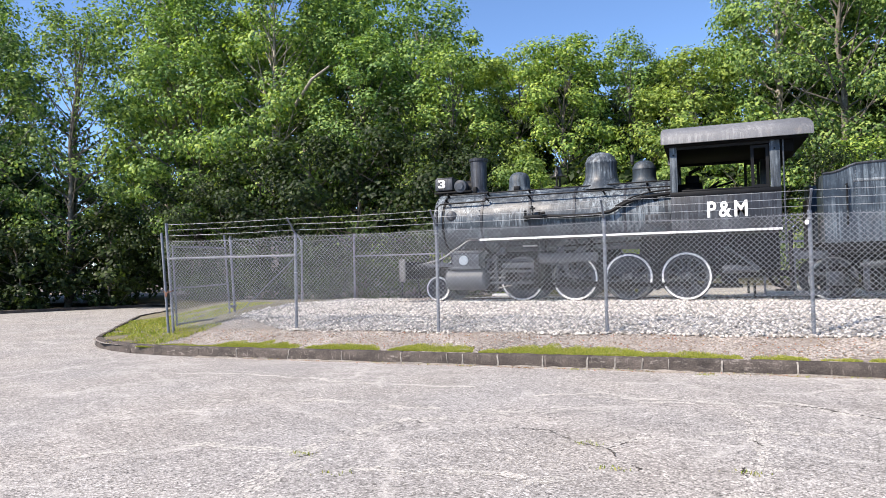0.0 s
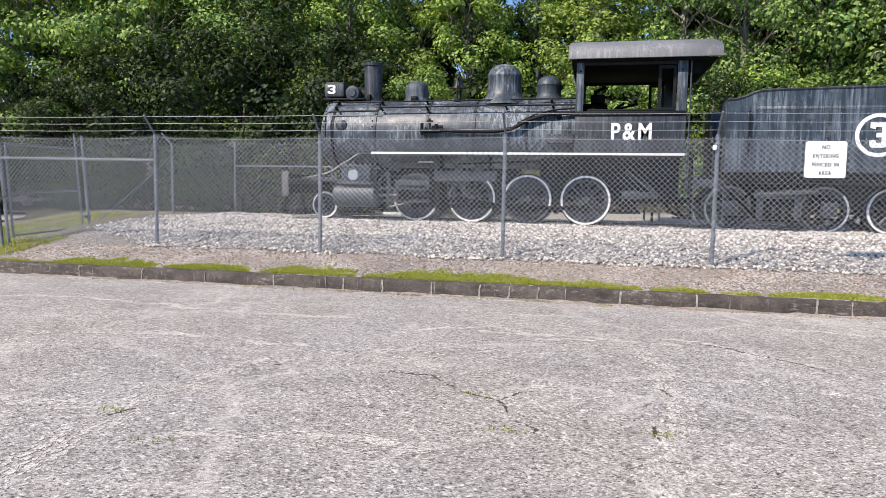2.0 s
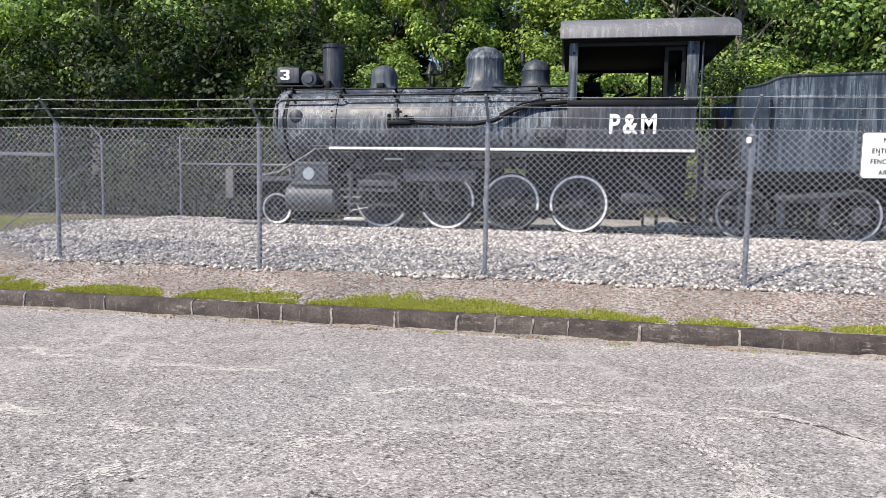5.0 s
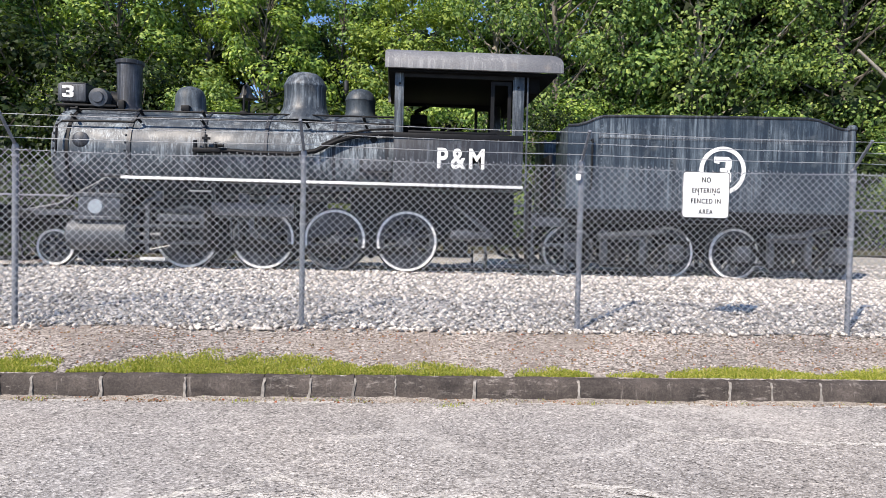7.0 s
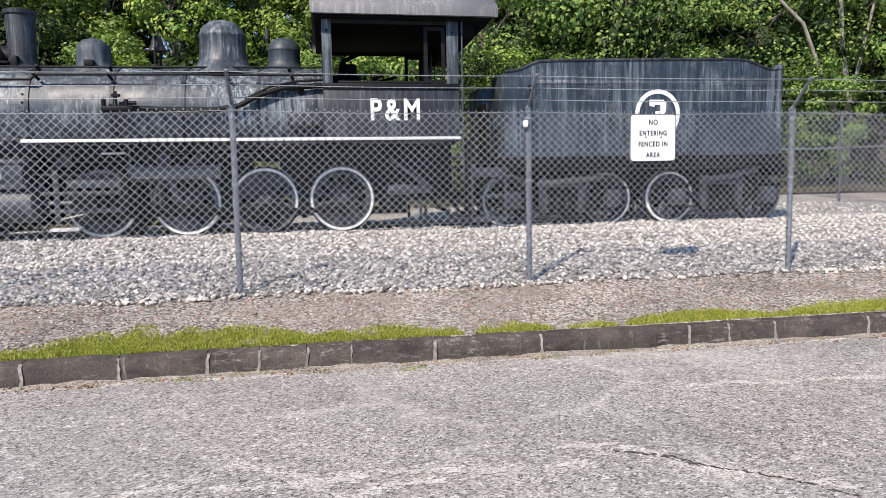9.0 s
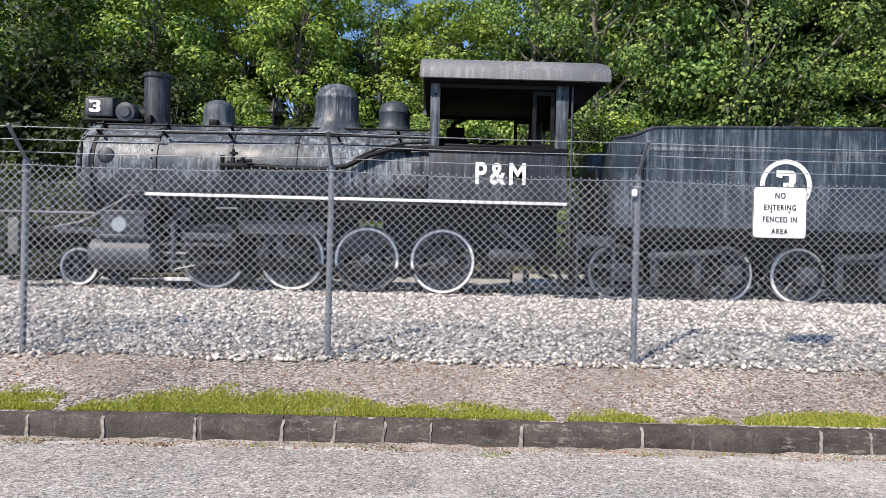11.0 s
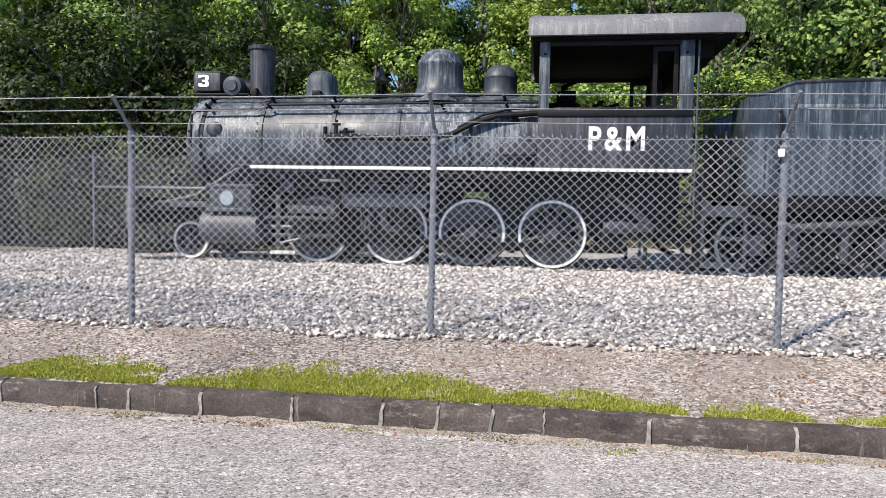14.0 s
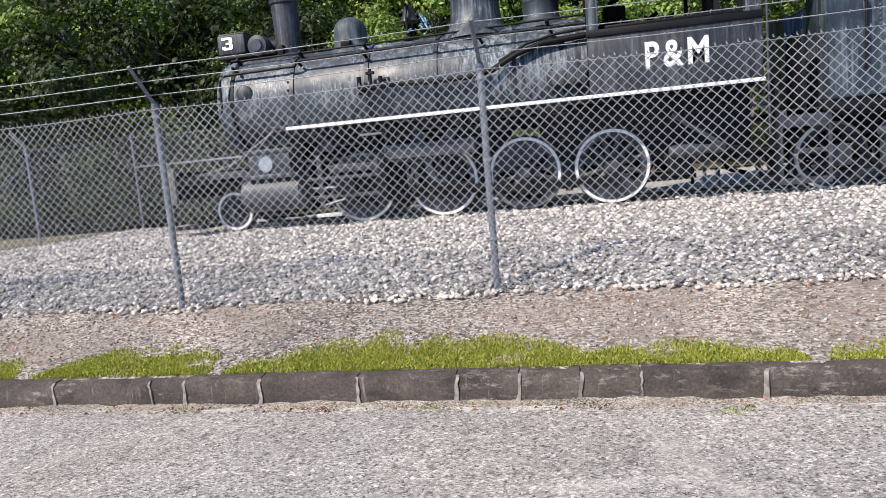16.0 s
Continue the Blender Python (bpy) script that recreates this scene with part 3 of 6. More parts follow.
# running boards with white edges, front and rear frames
for s, y0, y1 in ((1, 3.52, 4.3), (-1, 5.7, 6.48)):
    rb = part("running_board", Build().box(-3.34, 0.9, y0, y1, 2.16, 2.2, 0.004).box(-3.7, -3.34, 3.6 if s > 0 else 5.9, 4.1 if s > 0 else 6.4, 2.19, 2.23, 0.004), IRON, loco)
    ye = 3.49 if s > 0 else 6.49
    part("white_edge", Build().box(-3.32, 3.02, ye - 0.012, ye + 0.02, 2.155, 2.2, 0.004), WHITE, rb, "white-painted edge strip")
for y in (C - 0.62, C + 0.62):
    part("main_frame", Build().box(-4.9, 2.3, y - 0.06, y + 0.06, 1.32, 1.55, 0.01).box(-4.9, 2.3, y - 0.05, y + 0.05, 0.98, 1.06, 0.01), GEAR, loco)
part("firebox", Build().box(0.18, 2.2, C - 0.58, C + 0.58, 1.5, 2.5, 0.05).slab([(0.3, 1.5), (2.0, 1.5), (1.7, 1.12), (0.6, 1.12)], "y", C - 0.45, C + 0.45), GEAR, loco)
part("inner_frame", Build().box(-3.5, -0.28, C - 0.1, C + 0.1, 0.95, 2.0, 0.01), GEAR, loco)
part("ash_pan", Build().box(2.2, 3.05, C - 0.55, C + 0.55, 1.22, 2.14, 0.02), GEAR, loco)
part("smokebox_saddle", Build().slab([(-4.35, 2.0), (-3.45, 2.0), (-3.5, 1.1), (-4.3, 1.1)], "y", C - 0.7, C + 0.7), GEAR, loco)
pilot = part("pilot_deck", Build().box(-5.5, -4.6, 3.78, 6.22, 1.5, 1.62, 0.02).box(-5.5, -5.34, 3.72, 6.28, 1.28, 1.72, 0.02), GEAR, loco)
part("beam_end_plate", Build().box(-5.46, -5.3, 3.66, 3.72, 1.22, 1.78, 0.015), RIM_DARK, pilot, "grey plate on the bumper beam")
part("footboard", Build().box(-5.5, -4.95, 3.75, 4.4, 0.82, 0.87, 0.01).tube([(-5.45, 3.8, 0.85), (-5.45, 3.8, 1.3)], 0.02).tube([(-5.0, 3.9, 0.85), (-5.1, 3.9, 1.4)], 0.02), GEAR, pilot)
part("coupler", Build().box(-5.85, -5.5, C - 0.08, C + 0.08, 1.35, 1.5, 0.02).box(-5.95, -5.8, C - 0.15, C + 0.12, 1.28, 1.56, 0.03), GEAR, pilot)
for y in (4.05, 5.95):
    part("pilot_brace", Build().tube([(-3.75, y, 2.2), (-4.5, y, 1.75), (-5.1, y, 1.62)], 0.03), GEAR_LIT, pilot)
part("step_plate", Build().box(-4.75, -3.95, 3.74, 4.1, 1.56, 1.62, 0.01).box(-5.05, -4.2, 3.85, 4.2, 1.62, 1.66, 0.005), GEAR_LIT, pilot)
part("low_board", Build().box(-3.15, -2.75, 3.84, 4.05, 0.86, 0.91, 0.005), WORN_WHITE, loco, "pale worn board under the cylinder")


def wheel_mesh(name, r, spokes, mat=WHEEL):
    """Spoked wheel about the y axis, its face towards -y."""
    b = Build()
    b.spin([(r - 0.10, -0.05), (r - 0.012, -0.05), (r, -0.03), (r, 0.06), (r + 0.03, 0.07), (r + 0.03, 0.1), (r - 0.12, 0.1), (r - 0.12, -0.02), (r - 0.10, -0.05)], (0, 0, 0), "y", 48, False)
    b.spin([(0.01, -0.13), (r * 0.16, -0.13), (r * 0.2, -0.1), (r * 0.28, -0.04), (r * 0.28, 0.08), (0.01, 0.08)], (0, 0, 0), "y", 24)
    b.spin([(r * 0.2, 0.02), (r - 0.11, 0.02), (r - 0.11, 0.03), (r * 0.2, 0.03)], (0, 0, 0), "y", 32, False) if r < 0.2 else None
    s = Build()
    s.rings([[Vector((q, sy, w * sx)) for sx, sy in ((-1, -0.03), (0, -0.05), (1, -0.03), (1, 0.05), (-1, 0.05))] for q, w in ((r * 0.2, 0.042), (r - 0.09, 0.028))])
    return b.mesh(name, mat), s.mesh("spoke", mat), spokes


def rim_mesh(r, width, mat, cover=(0, 360)):
    rows, n = [], 64
    a0, a1 = radians(cover[0]), radians(cover[1])
    for k in range(n + 1):
        a = a0 + (a1 - a0) * k / n
        d = Vector((math.cos(a), 0, math.sin(a)))
        rows.append([d * (r - width) + Vector((0, -0.046, 0)), d * (r - width) + Vector((0, -0.056, 0)), d * (r - 0.004) + Vector((0, -0.056, 0)), d * (r + 0.002) + Vector((0, -0.03, 0))])
    return Build().rings(rows, True, False).mesh("white_rim", mat)


def weight_mesh(r, a0, a1):
    pts = []
    for k in range(13):
        a = radians(a0 + (a1 - a0) * k / 12)
        pts.append((math.cos(a) * (r - 0.1), math.sin(a) * (r - 0.1)))
    am = radians((a0 + a1) / 2)
    pts.append((math.cos(am + 0.5) * r * 0.3, math.sin(am + 0.5) * r * 0.3))
    pts.append((math.cos(am - 0.5) * r * 0.3, math.sin(am - 0.5) * r * 0.3))
    return Build().slab(pts, "y", -0.062, 0.0).mesh("counterweight", WHEEL)


DRIVER, PILOT_W, TRUCK_W = wheel_mesh("driving_wheel", 0.515, 12), wheel_mesh("pilot_wheel", 0.30, 8), wheel_mesh("truck_wheel", 0.45, 10)
RIM_FULL, RIM_WORN, RIM_PART = rim_mesh(0.515, 0.042, WHITE), rim_mesh(0.515, 0.036, RIM_DARK), rim_mesh(0.515, 0.042, WHITE, (195, 330))
RIM_HALF = rim_mesh(0.515, 0.042, WHITE, (-25, 205))
RIM_SIDE, RIM_PILOT = rim_mesh(0.515, 0.04, WHITE, (-75, 60)), rim_mesh(0.30, 0.04, WHITE)
WEIGHT, WEIGHT_TOP, WEIGHT_LOW = weight_mesh(0.515, 200, 300), weight_mesh(0.515, 42, 178), weight_mesh(0.515, 225, 315)
FACE = C - 0.72


def wheelset(parent, mesh, name, x, z, rims, weight=None):
    for s in (1, -1):
        y = FACE if s > 0 else 2 * C - FACE
        turn = None if s > 0 else (0, 0, math.pi)
        rim, spoke, count = mesh
        w = hang(name, rim, parent, "", (x, y, z), turn)
        for k in range(count):
            hang("spoke", spoke, w, "", (x, y, z), (0, 2 * math.pi * (k + 0.5) / count, math.pi if s < 0 else 0))
        for k, r in enumerate(rims):
            hang("white_rim", r, w, "worn white-painted tyre rim", (x, y - 0.002 * k * s, z), turn)
        if weight:
            hang("counterweight", weight, w, "", (x, y, z), turn)
    part("axle", Build().spin([(0.08, FACE + 0.05), (0.08, 2 * C - FACE - 0.05)], (x, 0, z), "y", 16), GEAR, parent)


WZ = 1.25
wheelset(loco, PILOT_W, "pilot_wheel", -4.67, 1.035, [RIM_PILOT])
wheelset(loco, DRIVER, "driving_wheel", -2.52, WZ, [RIM_WORN, RIM_PART], WEIGHT)
wheelset(loco, DRIVER, "driving_wheel", -1.26, WZ, [RIM_WORN, RIM_PART, RIM_SIDE], WEIGHT)
wheelset(loco, DRIVER, "driving_wheel", -0.055, WZ, [RIM_WORN, RIM_HALF], WEIGHT_TOP)
wheelset(loco, DRIVER, "driving_wheel", 1.17, WZ, [RIM_FULL], WEIGHT_LOW)
for x in (-1.9, -0.66, 0.56):
    part("brake_hanger", Build().box(x - 0.05, x + 0.05, C - 0.76, C - 0.68, 0.95, 1.5, 0.01).box(x - 0.09, x + 0.09, C - 0.78, C - 0.66, 1.1, 1.35, 0.02), GEAR, loco)
    part("leaf_spring", Build().slab([(x - 0.4, 1.66), (x - 0.2, 1.74), (x, 1.78), (x + 0.2, 1.74), (x + 0.4, 1.66), (x + 0.2, 1.67), (x, 1.69), (x - 0.2, 1.67)], "y", C - 0.66, C - 0.56), GEAR, loco)

for s in (1, -1):
    def Y(d, s=s):
        return C - d * s
    lo, hi = (lambda a, b: (min(a, b), max(a, b)))(Y(1.28), Y(0.78))
    cyl = part("cylinder", Build().spin([(0.01, -4.30), (0.2, -4.30), (0.235, -4.27), (0.265, -4.25), (0.265, -3.34), (0.235, -3.31), (0.2, -3.29), (0.01, -3.28)], (0, Y(1.03), 1.27), "x", 32), CYLINDER, loco, "grey-painted steam cylinder jacket")
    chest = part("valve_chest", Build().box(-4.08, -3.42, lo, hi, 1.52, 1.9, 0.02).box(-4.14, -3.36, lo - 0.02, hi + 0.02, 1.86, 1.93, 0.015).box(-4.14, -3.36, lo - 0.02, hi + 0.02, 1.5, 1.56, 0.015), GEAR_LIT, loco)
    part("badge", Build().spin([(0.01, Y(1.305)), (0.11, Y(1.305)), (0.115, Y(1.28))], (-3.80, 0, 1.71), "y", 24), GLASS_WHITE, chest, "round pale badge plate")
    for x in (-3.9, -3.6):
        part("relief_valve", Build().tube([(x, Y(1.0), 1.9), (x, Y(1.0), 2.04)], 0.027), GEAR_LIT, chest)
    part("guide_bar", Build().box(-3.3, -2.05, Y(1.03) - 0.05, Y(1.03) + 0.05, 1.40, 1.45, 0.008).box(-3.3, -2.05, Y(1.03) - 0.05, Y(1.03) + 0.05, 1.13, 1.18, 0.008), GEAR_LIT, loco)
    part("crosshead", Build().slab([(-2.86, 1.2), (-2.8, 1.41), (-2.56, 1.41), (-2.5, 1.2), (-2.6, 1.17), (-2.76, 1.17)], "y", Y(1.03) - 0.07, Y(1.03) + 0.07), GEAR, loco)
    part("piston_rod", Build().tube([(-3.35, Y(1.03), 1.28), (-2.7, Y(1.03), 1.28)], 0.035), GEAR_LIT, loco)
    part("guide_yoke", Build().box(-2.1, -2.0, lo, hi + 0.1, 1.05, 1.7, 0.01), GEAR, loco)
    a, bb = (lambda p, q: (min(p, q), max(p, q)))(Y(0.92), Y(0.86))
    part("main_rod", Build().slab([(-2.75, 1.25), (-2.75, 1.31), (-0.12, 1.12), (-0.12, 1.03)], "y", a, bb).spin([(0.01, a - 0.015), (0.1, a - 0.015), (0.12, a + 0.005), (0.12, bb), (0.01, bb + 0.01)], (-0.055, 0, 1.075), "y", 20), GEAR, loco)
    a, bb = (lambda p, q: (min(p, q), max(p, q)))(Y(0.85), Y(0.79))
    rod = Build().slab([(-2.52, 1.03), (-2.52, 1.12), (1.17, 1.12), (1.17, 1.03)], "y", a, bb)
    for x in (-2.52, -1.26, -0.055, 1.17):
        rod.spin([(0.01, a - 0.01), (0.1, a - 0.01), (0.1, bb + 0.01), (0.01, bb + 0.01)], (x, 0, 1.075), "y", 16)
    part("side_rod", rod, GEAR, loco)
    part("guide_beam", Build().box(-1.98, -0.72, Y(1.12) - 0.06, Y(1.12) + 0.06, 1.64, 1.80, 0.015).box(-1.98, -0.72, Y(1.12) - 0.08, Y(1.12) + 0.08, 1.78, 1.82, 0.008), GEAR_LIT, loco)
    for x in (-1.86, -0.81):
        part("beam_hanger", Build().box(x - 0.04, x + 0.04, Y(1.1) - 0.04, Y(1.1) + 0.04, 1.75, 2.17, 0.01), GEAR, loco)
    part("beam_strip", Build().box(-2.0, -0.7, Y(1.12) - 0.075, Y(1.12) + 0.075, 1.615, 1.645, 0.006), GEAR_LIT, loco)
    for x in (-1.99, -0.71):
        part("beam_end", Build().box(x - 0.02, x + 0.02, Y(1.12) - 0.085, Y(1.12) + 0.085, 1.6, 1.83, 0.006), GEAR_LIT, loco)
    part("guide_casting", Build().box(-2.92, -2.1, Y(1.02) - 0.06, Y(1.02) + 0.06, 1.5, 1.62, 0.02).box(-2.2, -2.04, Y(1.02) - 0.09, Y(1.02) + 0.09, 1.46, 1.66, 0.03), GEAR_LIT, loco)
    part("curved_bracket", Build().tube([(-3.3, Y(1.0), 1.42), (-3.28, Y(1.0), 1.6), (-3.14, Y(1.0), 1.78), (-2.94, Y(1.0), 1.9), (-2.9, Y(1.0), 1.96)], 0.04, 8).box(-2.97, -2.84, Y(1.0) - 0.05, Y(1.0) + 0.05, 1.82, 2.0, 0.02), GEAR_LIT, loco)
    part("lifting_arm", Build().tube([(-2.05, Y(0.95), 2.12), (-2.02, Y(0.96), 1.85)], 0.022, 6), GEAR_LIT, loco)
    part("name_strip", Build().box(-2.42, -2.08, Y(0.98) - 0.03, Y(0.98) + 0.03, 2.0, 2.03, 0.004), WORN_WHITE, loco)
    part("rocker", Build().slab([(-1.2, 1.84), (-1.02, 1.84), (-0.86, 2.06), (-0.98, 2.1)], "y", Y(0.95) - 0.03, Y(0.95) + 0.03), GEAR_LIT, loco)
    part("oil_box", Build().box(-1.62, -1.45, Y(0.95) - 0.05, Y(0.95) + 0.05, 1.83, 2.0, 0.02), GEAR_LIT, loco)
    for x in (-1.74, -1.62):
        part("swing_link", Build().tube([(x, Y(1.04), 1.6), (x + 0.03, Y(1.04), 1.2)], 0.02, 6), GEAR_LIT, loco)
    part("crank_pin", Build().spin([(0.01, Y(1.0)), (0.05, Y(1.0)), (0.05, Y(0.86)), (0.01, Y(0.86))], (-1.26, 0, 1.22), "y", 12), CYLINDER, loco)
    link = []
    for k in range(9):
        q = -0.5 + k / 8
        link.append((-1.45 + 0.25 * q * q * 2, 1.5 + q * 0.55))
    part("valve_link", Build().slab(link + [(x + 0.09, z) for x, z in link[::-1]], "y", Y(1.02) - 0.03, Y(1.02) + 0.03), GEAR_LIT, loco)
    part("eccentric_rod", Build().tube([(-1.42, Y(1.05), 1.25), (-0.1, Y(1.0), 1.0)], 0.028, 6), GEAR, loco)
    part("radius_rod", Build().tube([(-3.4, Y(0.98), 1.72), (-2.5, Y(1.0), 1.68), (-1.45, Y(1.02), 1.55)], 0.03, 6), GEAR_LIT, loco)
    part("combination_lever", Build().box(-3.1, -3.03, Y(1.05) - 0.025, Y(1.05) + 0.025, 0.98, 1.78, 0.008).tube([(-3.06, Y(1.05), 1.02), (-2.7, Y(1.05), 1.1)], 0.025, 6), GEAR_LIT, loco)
    part("reach_rod", Build().tube([(-1.5, Y(0.98), 1.98), (0.9, Y(1.0), 2.08)], 0.022, 6), GEAR, loco)
    part("drain_pipe", Build().tube([(-4.1, Y(1.0), 1.0), (-4.1, Y(1.0), 0.9), (-3.4, Y(1.0), 0.9), (-3.4, Y(1.0), 1.0)], 0.018, 6), GEAR, loco)
    # under the cab
    part("trailing_frame", Build().box(1.85, 2.6, Y(0.8) - 0.08, Y(0.8) + 0.08, 1.2, 1.34, 0.03).box(1.9, 2.2, Y(0.95) - 0.1, Y(0.95) + 0.1, 1.06, 1.3, 0.04), GEAR, loco)
    part("injector", Build().spin([(0.01, 1.9), (0.07, 1.9), (0.09, 2.0), (0.09, 2.2), (0.06, 2.3), (0.06, 2.6), (0.01, 2.6)], (0, Y(1.12), 1.38), "x", 14), GEAR_LIT, loco)
    part("brace_rod", Build().tube([(1.95, Y(1.2), 1.86), (2.55, Y(1.2), 1.42)], 0.03, 6), GEAR_LIT, loco)
    part("water_pipe", Build().tube([(2.6, Y(1.12), 1.4), (2.9, Y(1.1), 1.3), (3.05, Y(1.05), 1.0), (3.3, Y(1.0), 0.92)], 0.04, 8).tube([(2.5, Y(1.1), 1.1), (2.5, Y(1.1), 0.8)], 0.03, 6), GEAR, loco)
part("drawbar", Build().box(2.2, 4.2, C - 0.12, C + 0.12, 1.2, 1.34, 0.02), GEAR, loco)
part("cab_step", Build().box(2.9, 3.2, 3.7, 4.1, 0.92, 0.96, 0.005).box(2.9, 3.2, 3.7, 4.1, 1.3, 1.34, 0.005).box(3.18, 3.22, 3.72, 4.08, 0.92, 2.15), GEAR, loco)

# cab
CX0, CX1, CY0, CY1 = 0.92, 3.04, 3.65, 6.35
cab = part("cab", Build().box(CX0, CX1, CY0 + 0.05, CY1 - 0.05, 2.14, 2.2, 0.01), GEAR, loco)
for y0, y1 in ((CY0, CY0 + 0.045), (CY1 - 0.045, CY1)):
    f = -1 if y0 < C else 1
    ym = (y0 + y1) / 2
    part("side_sheet", Build().box(CX0, CX1, y0, y1, 2.19, 2.98, 0.006), IRON, cab, "black cab side sheet with pale scuffs")
    part("window_ledge", Build().box(CX0 - 0.01, CX1 + 0.01, ym - 0.045, ym + 0.045, 2.94, 3.03, 0.012), GEAR, cab)
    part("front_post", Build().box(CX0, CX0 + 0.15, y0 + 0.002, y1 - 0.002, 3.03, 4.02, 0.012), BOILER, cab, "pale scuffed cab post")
    part("bolt_head", Build().spin([(0.022, 0.0), (0.018, f * 0.012), (0.006, f * 0.016)], (CX0 + 0.08, y0 if f < 0 else y1, 3.82), "y", 10), GEAR, cab)
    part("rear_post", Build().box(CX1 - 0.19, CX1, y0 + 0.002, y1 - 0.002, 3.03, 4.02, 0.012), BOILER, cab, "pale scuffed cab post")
    part("bolt_head", Build().spin([(0.022, 0.0), (0.018, f * 0.012), (0.006, f * 0.016)], (CX1 - 0.1, y0 if f < 0 else y1, 3.82), "y", 10), GEAR, cab)
    part("header", Build().box(CX0, CX1, y0 + 0.004, y1 - 0.004, 3.93, 4.06, 0.01), GEAR, cab)
    part("grab_rail", Build().tube([(3.1, ym, 1.5), (3.1, ym, 4.0)], 0.016, 6), GEAR_LIT, cab)
    part("sliding_sash", Build().loop_bar([(2.5, 3.05), (2.84, 3.05), (2.84, 3.92), (2.5, 3.92)], [(2.56, 3.11), (2.78, 3.11), (2.78, 3.86), (2.56, 3.86)], "y", ym + 0.06 * -f, ym + 0.09 * -f), GEAR, cab)
    part("arm_rest", Build().box(1.15, 2.6, ym - f * 0.03 - 0.06, ym - f * 0.03 + 0.06, 3.03, 3.07, 0.012), GEAR, cab)
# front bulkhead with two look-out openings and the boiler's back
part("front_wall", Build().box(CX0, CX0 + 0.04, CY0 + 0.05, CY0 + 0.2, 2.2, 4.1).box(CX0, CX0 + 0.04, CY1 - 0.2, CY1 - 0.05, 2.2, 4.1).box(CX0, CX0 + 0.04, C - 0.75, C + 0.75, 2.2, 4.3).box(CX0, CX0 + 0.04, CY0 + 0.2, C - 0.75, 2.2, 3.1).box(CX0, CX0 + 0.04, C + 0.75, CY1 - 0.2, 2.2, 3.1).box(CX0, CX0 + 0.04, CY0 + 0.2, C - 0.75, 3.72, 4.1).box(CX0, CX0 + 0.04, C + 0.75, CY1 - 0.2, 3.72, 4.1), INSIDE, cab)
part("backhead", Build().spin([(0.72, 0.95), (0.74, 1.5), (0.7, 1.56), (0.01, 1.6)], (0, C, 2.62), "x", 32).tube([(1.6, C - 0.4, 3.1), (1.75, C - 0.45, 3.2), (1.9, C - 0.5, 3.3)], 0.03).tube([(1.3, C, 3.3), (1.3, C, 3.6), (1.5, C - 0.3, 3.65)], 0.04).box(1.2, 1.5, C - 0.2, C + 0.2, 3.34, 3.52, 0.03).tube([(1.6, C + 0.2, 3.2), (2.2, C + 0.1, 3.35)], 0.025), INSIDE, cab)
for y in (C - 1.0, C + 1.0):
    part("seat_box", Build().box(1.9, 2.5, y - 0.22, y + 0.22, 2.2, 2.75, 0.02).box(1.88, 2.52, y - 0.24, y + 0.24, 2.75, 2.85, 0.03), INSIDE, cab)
arch = [(3.44, 4.03), (3.445, 4.16), (3.5, 4.25), (3.62, 4.33), (3.85, 4.41), (4.2, 4.5), (4.6, 4.56), (C, 4.58)]
arch += [(2 * C - y, z) for y, z in arch[-2::-1]]
inner = [(y + (0.05 if y < C else -0.05 if y > C else 0), z - 0.05) for y, z in arch]
inner[0], inner[-1] = (3.5, 4.03), (2 * C - 3.5, 4.03)
rows = []
for x, k in ((0.76, 0.96), (0.79, 1.0), (3.52, 1.0), (3.60, 0.97), (3.635, 0.9)):
    rows.append([(x, C + (y - C) * (1 if k > 0.97 else 0.995), 4.03 + (z - 4.03) * k) for y, z in arch + inner[::-1]])
roof = part("cab_roof", Build().rings(rows), ROOF, cab, "weathered grey arched cab roof", 50)
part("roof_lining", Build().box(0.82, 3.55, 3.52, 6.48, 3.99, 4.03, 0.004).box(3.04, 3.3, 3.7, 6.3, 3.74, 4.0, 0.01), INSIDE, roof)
lettering("cab_lettering", "P & M", 0.46, WHITE, cab, (2.02, CY0 - 0.004, 2.63), 0.011, 0.86, 0.80, "white block letters on the cab side")

# ---- tender ----
tender = thing("tender", (6.25, C, 0.69), "weathered blue-black steel tender with a white-circled number 3", "tender")
top = [(3.78, 3.22), (3.95, 3.235), (4.1, 3.28), (4.25, 3.35), (4.36, 3.385), (4.6, 3.40), (6.5, 3.44), (7.85, 3.46), (8.05, 3.44), (8.22, 3.39), (8.38, 3.325), (8.5, 3.30), (8.70, 3.30)]
outline = [(3.78, 1.86)] + top + [(8.70, 1.92)]
tank = part("tank_side", Build().slab(outline, "y", 3.65, 3.69), TENDER, tender, "rivetted tank side with pale streaks")
part("tank_side", Build().slab(outline, "y", 6.31, 6.35), TENDER, tender)
part("tank_back", Build().box(8.66, 8.699, 3.69, 6.31, 1.92, 3.30), TENDER, tender)
part("tank_front", Build().box(3.781, 3.82, 3.69, 4.5, 1.86, 3.22), TENDER, tender)
part("tank_front", Build().box(3.781, 3.82, 5.5, 6.31, 1.86, 3.22), TENDER, tender)
part("tank_floor", Build().box(3.82, 8.66, 3.69, 6.31, 1.88, 1.92), TENDER, tender)
part("tank_top", Build().box(5.2, 8.66, 3.69, 6.31, 3.02, 3.05).box(5.16, 5.2, 3.69, 6.31, 1.92, 3.05), TENDER, tank)
for y in (3.655, 6.345):
    part("rim_moulding", Build().tube([(x, y, z + 0.01) for x, z in top], 0.026, 8), IRON, tank)
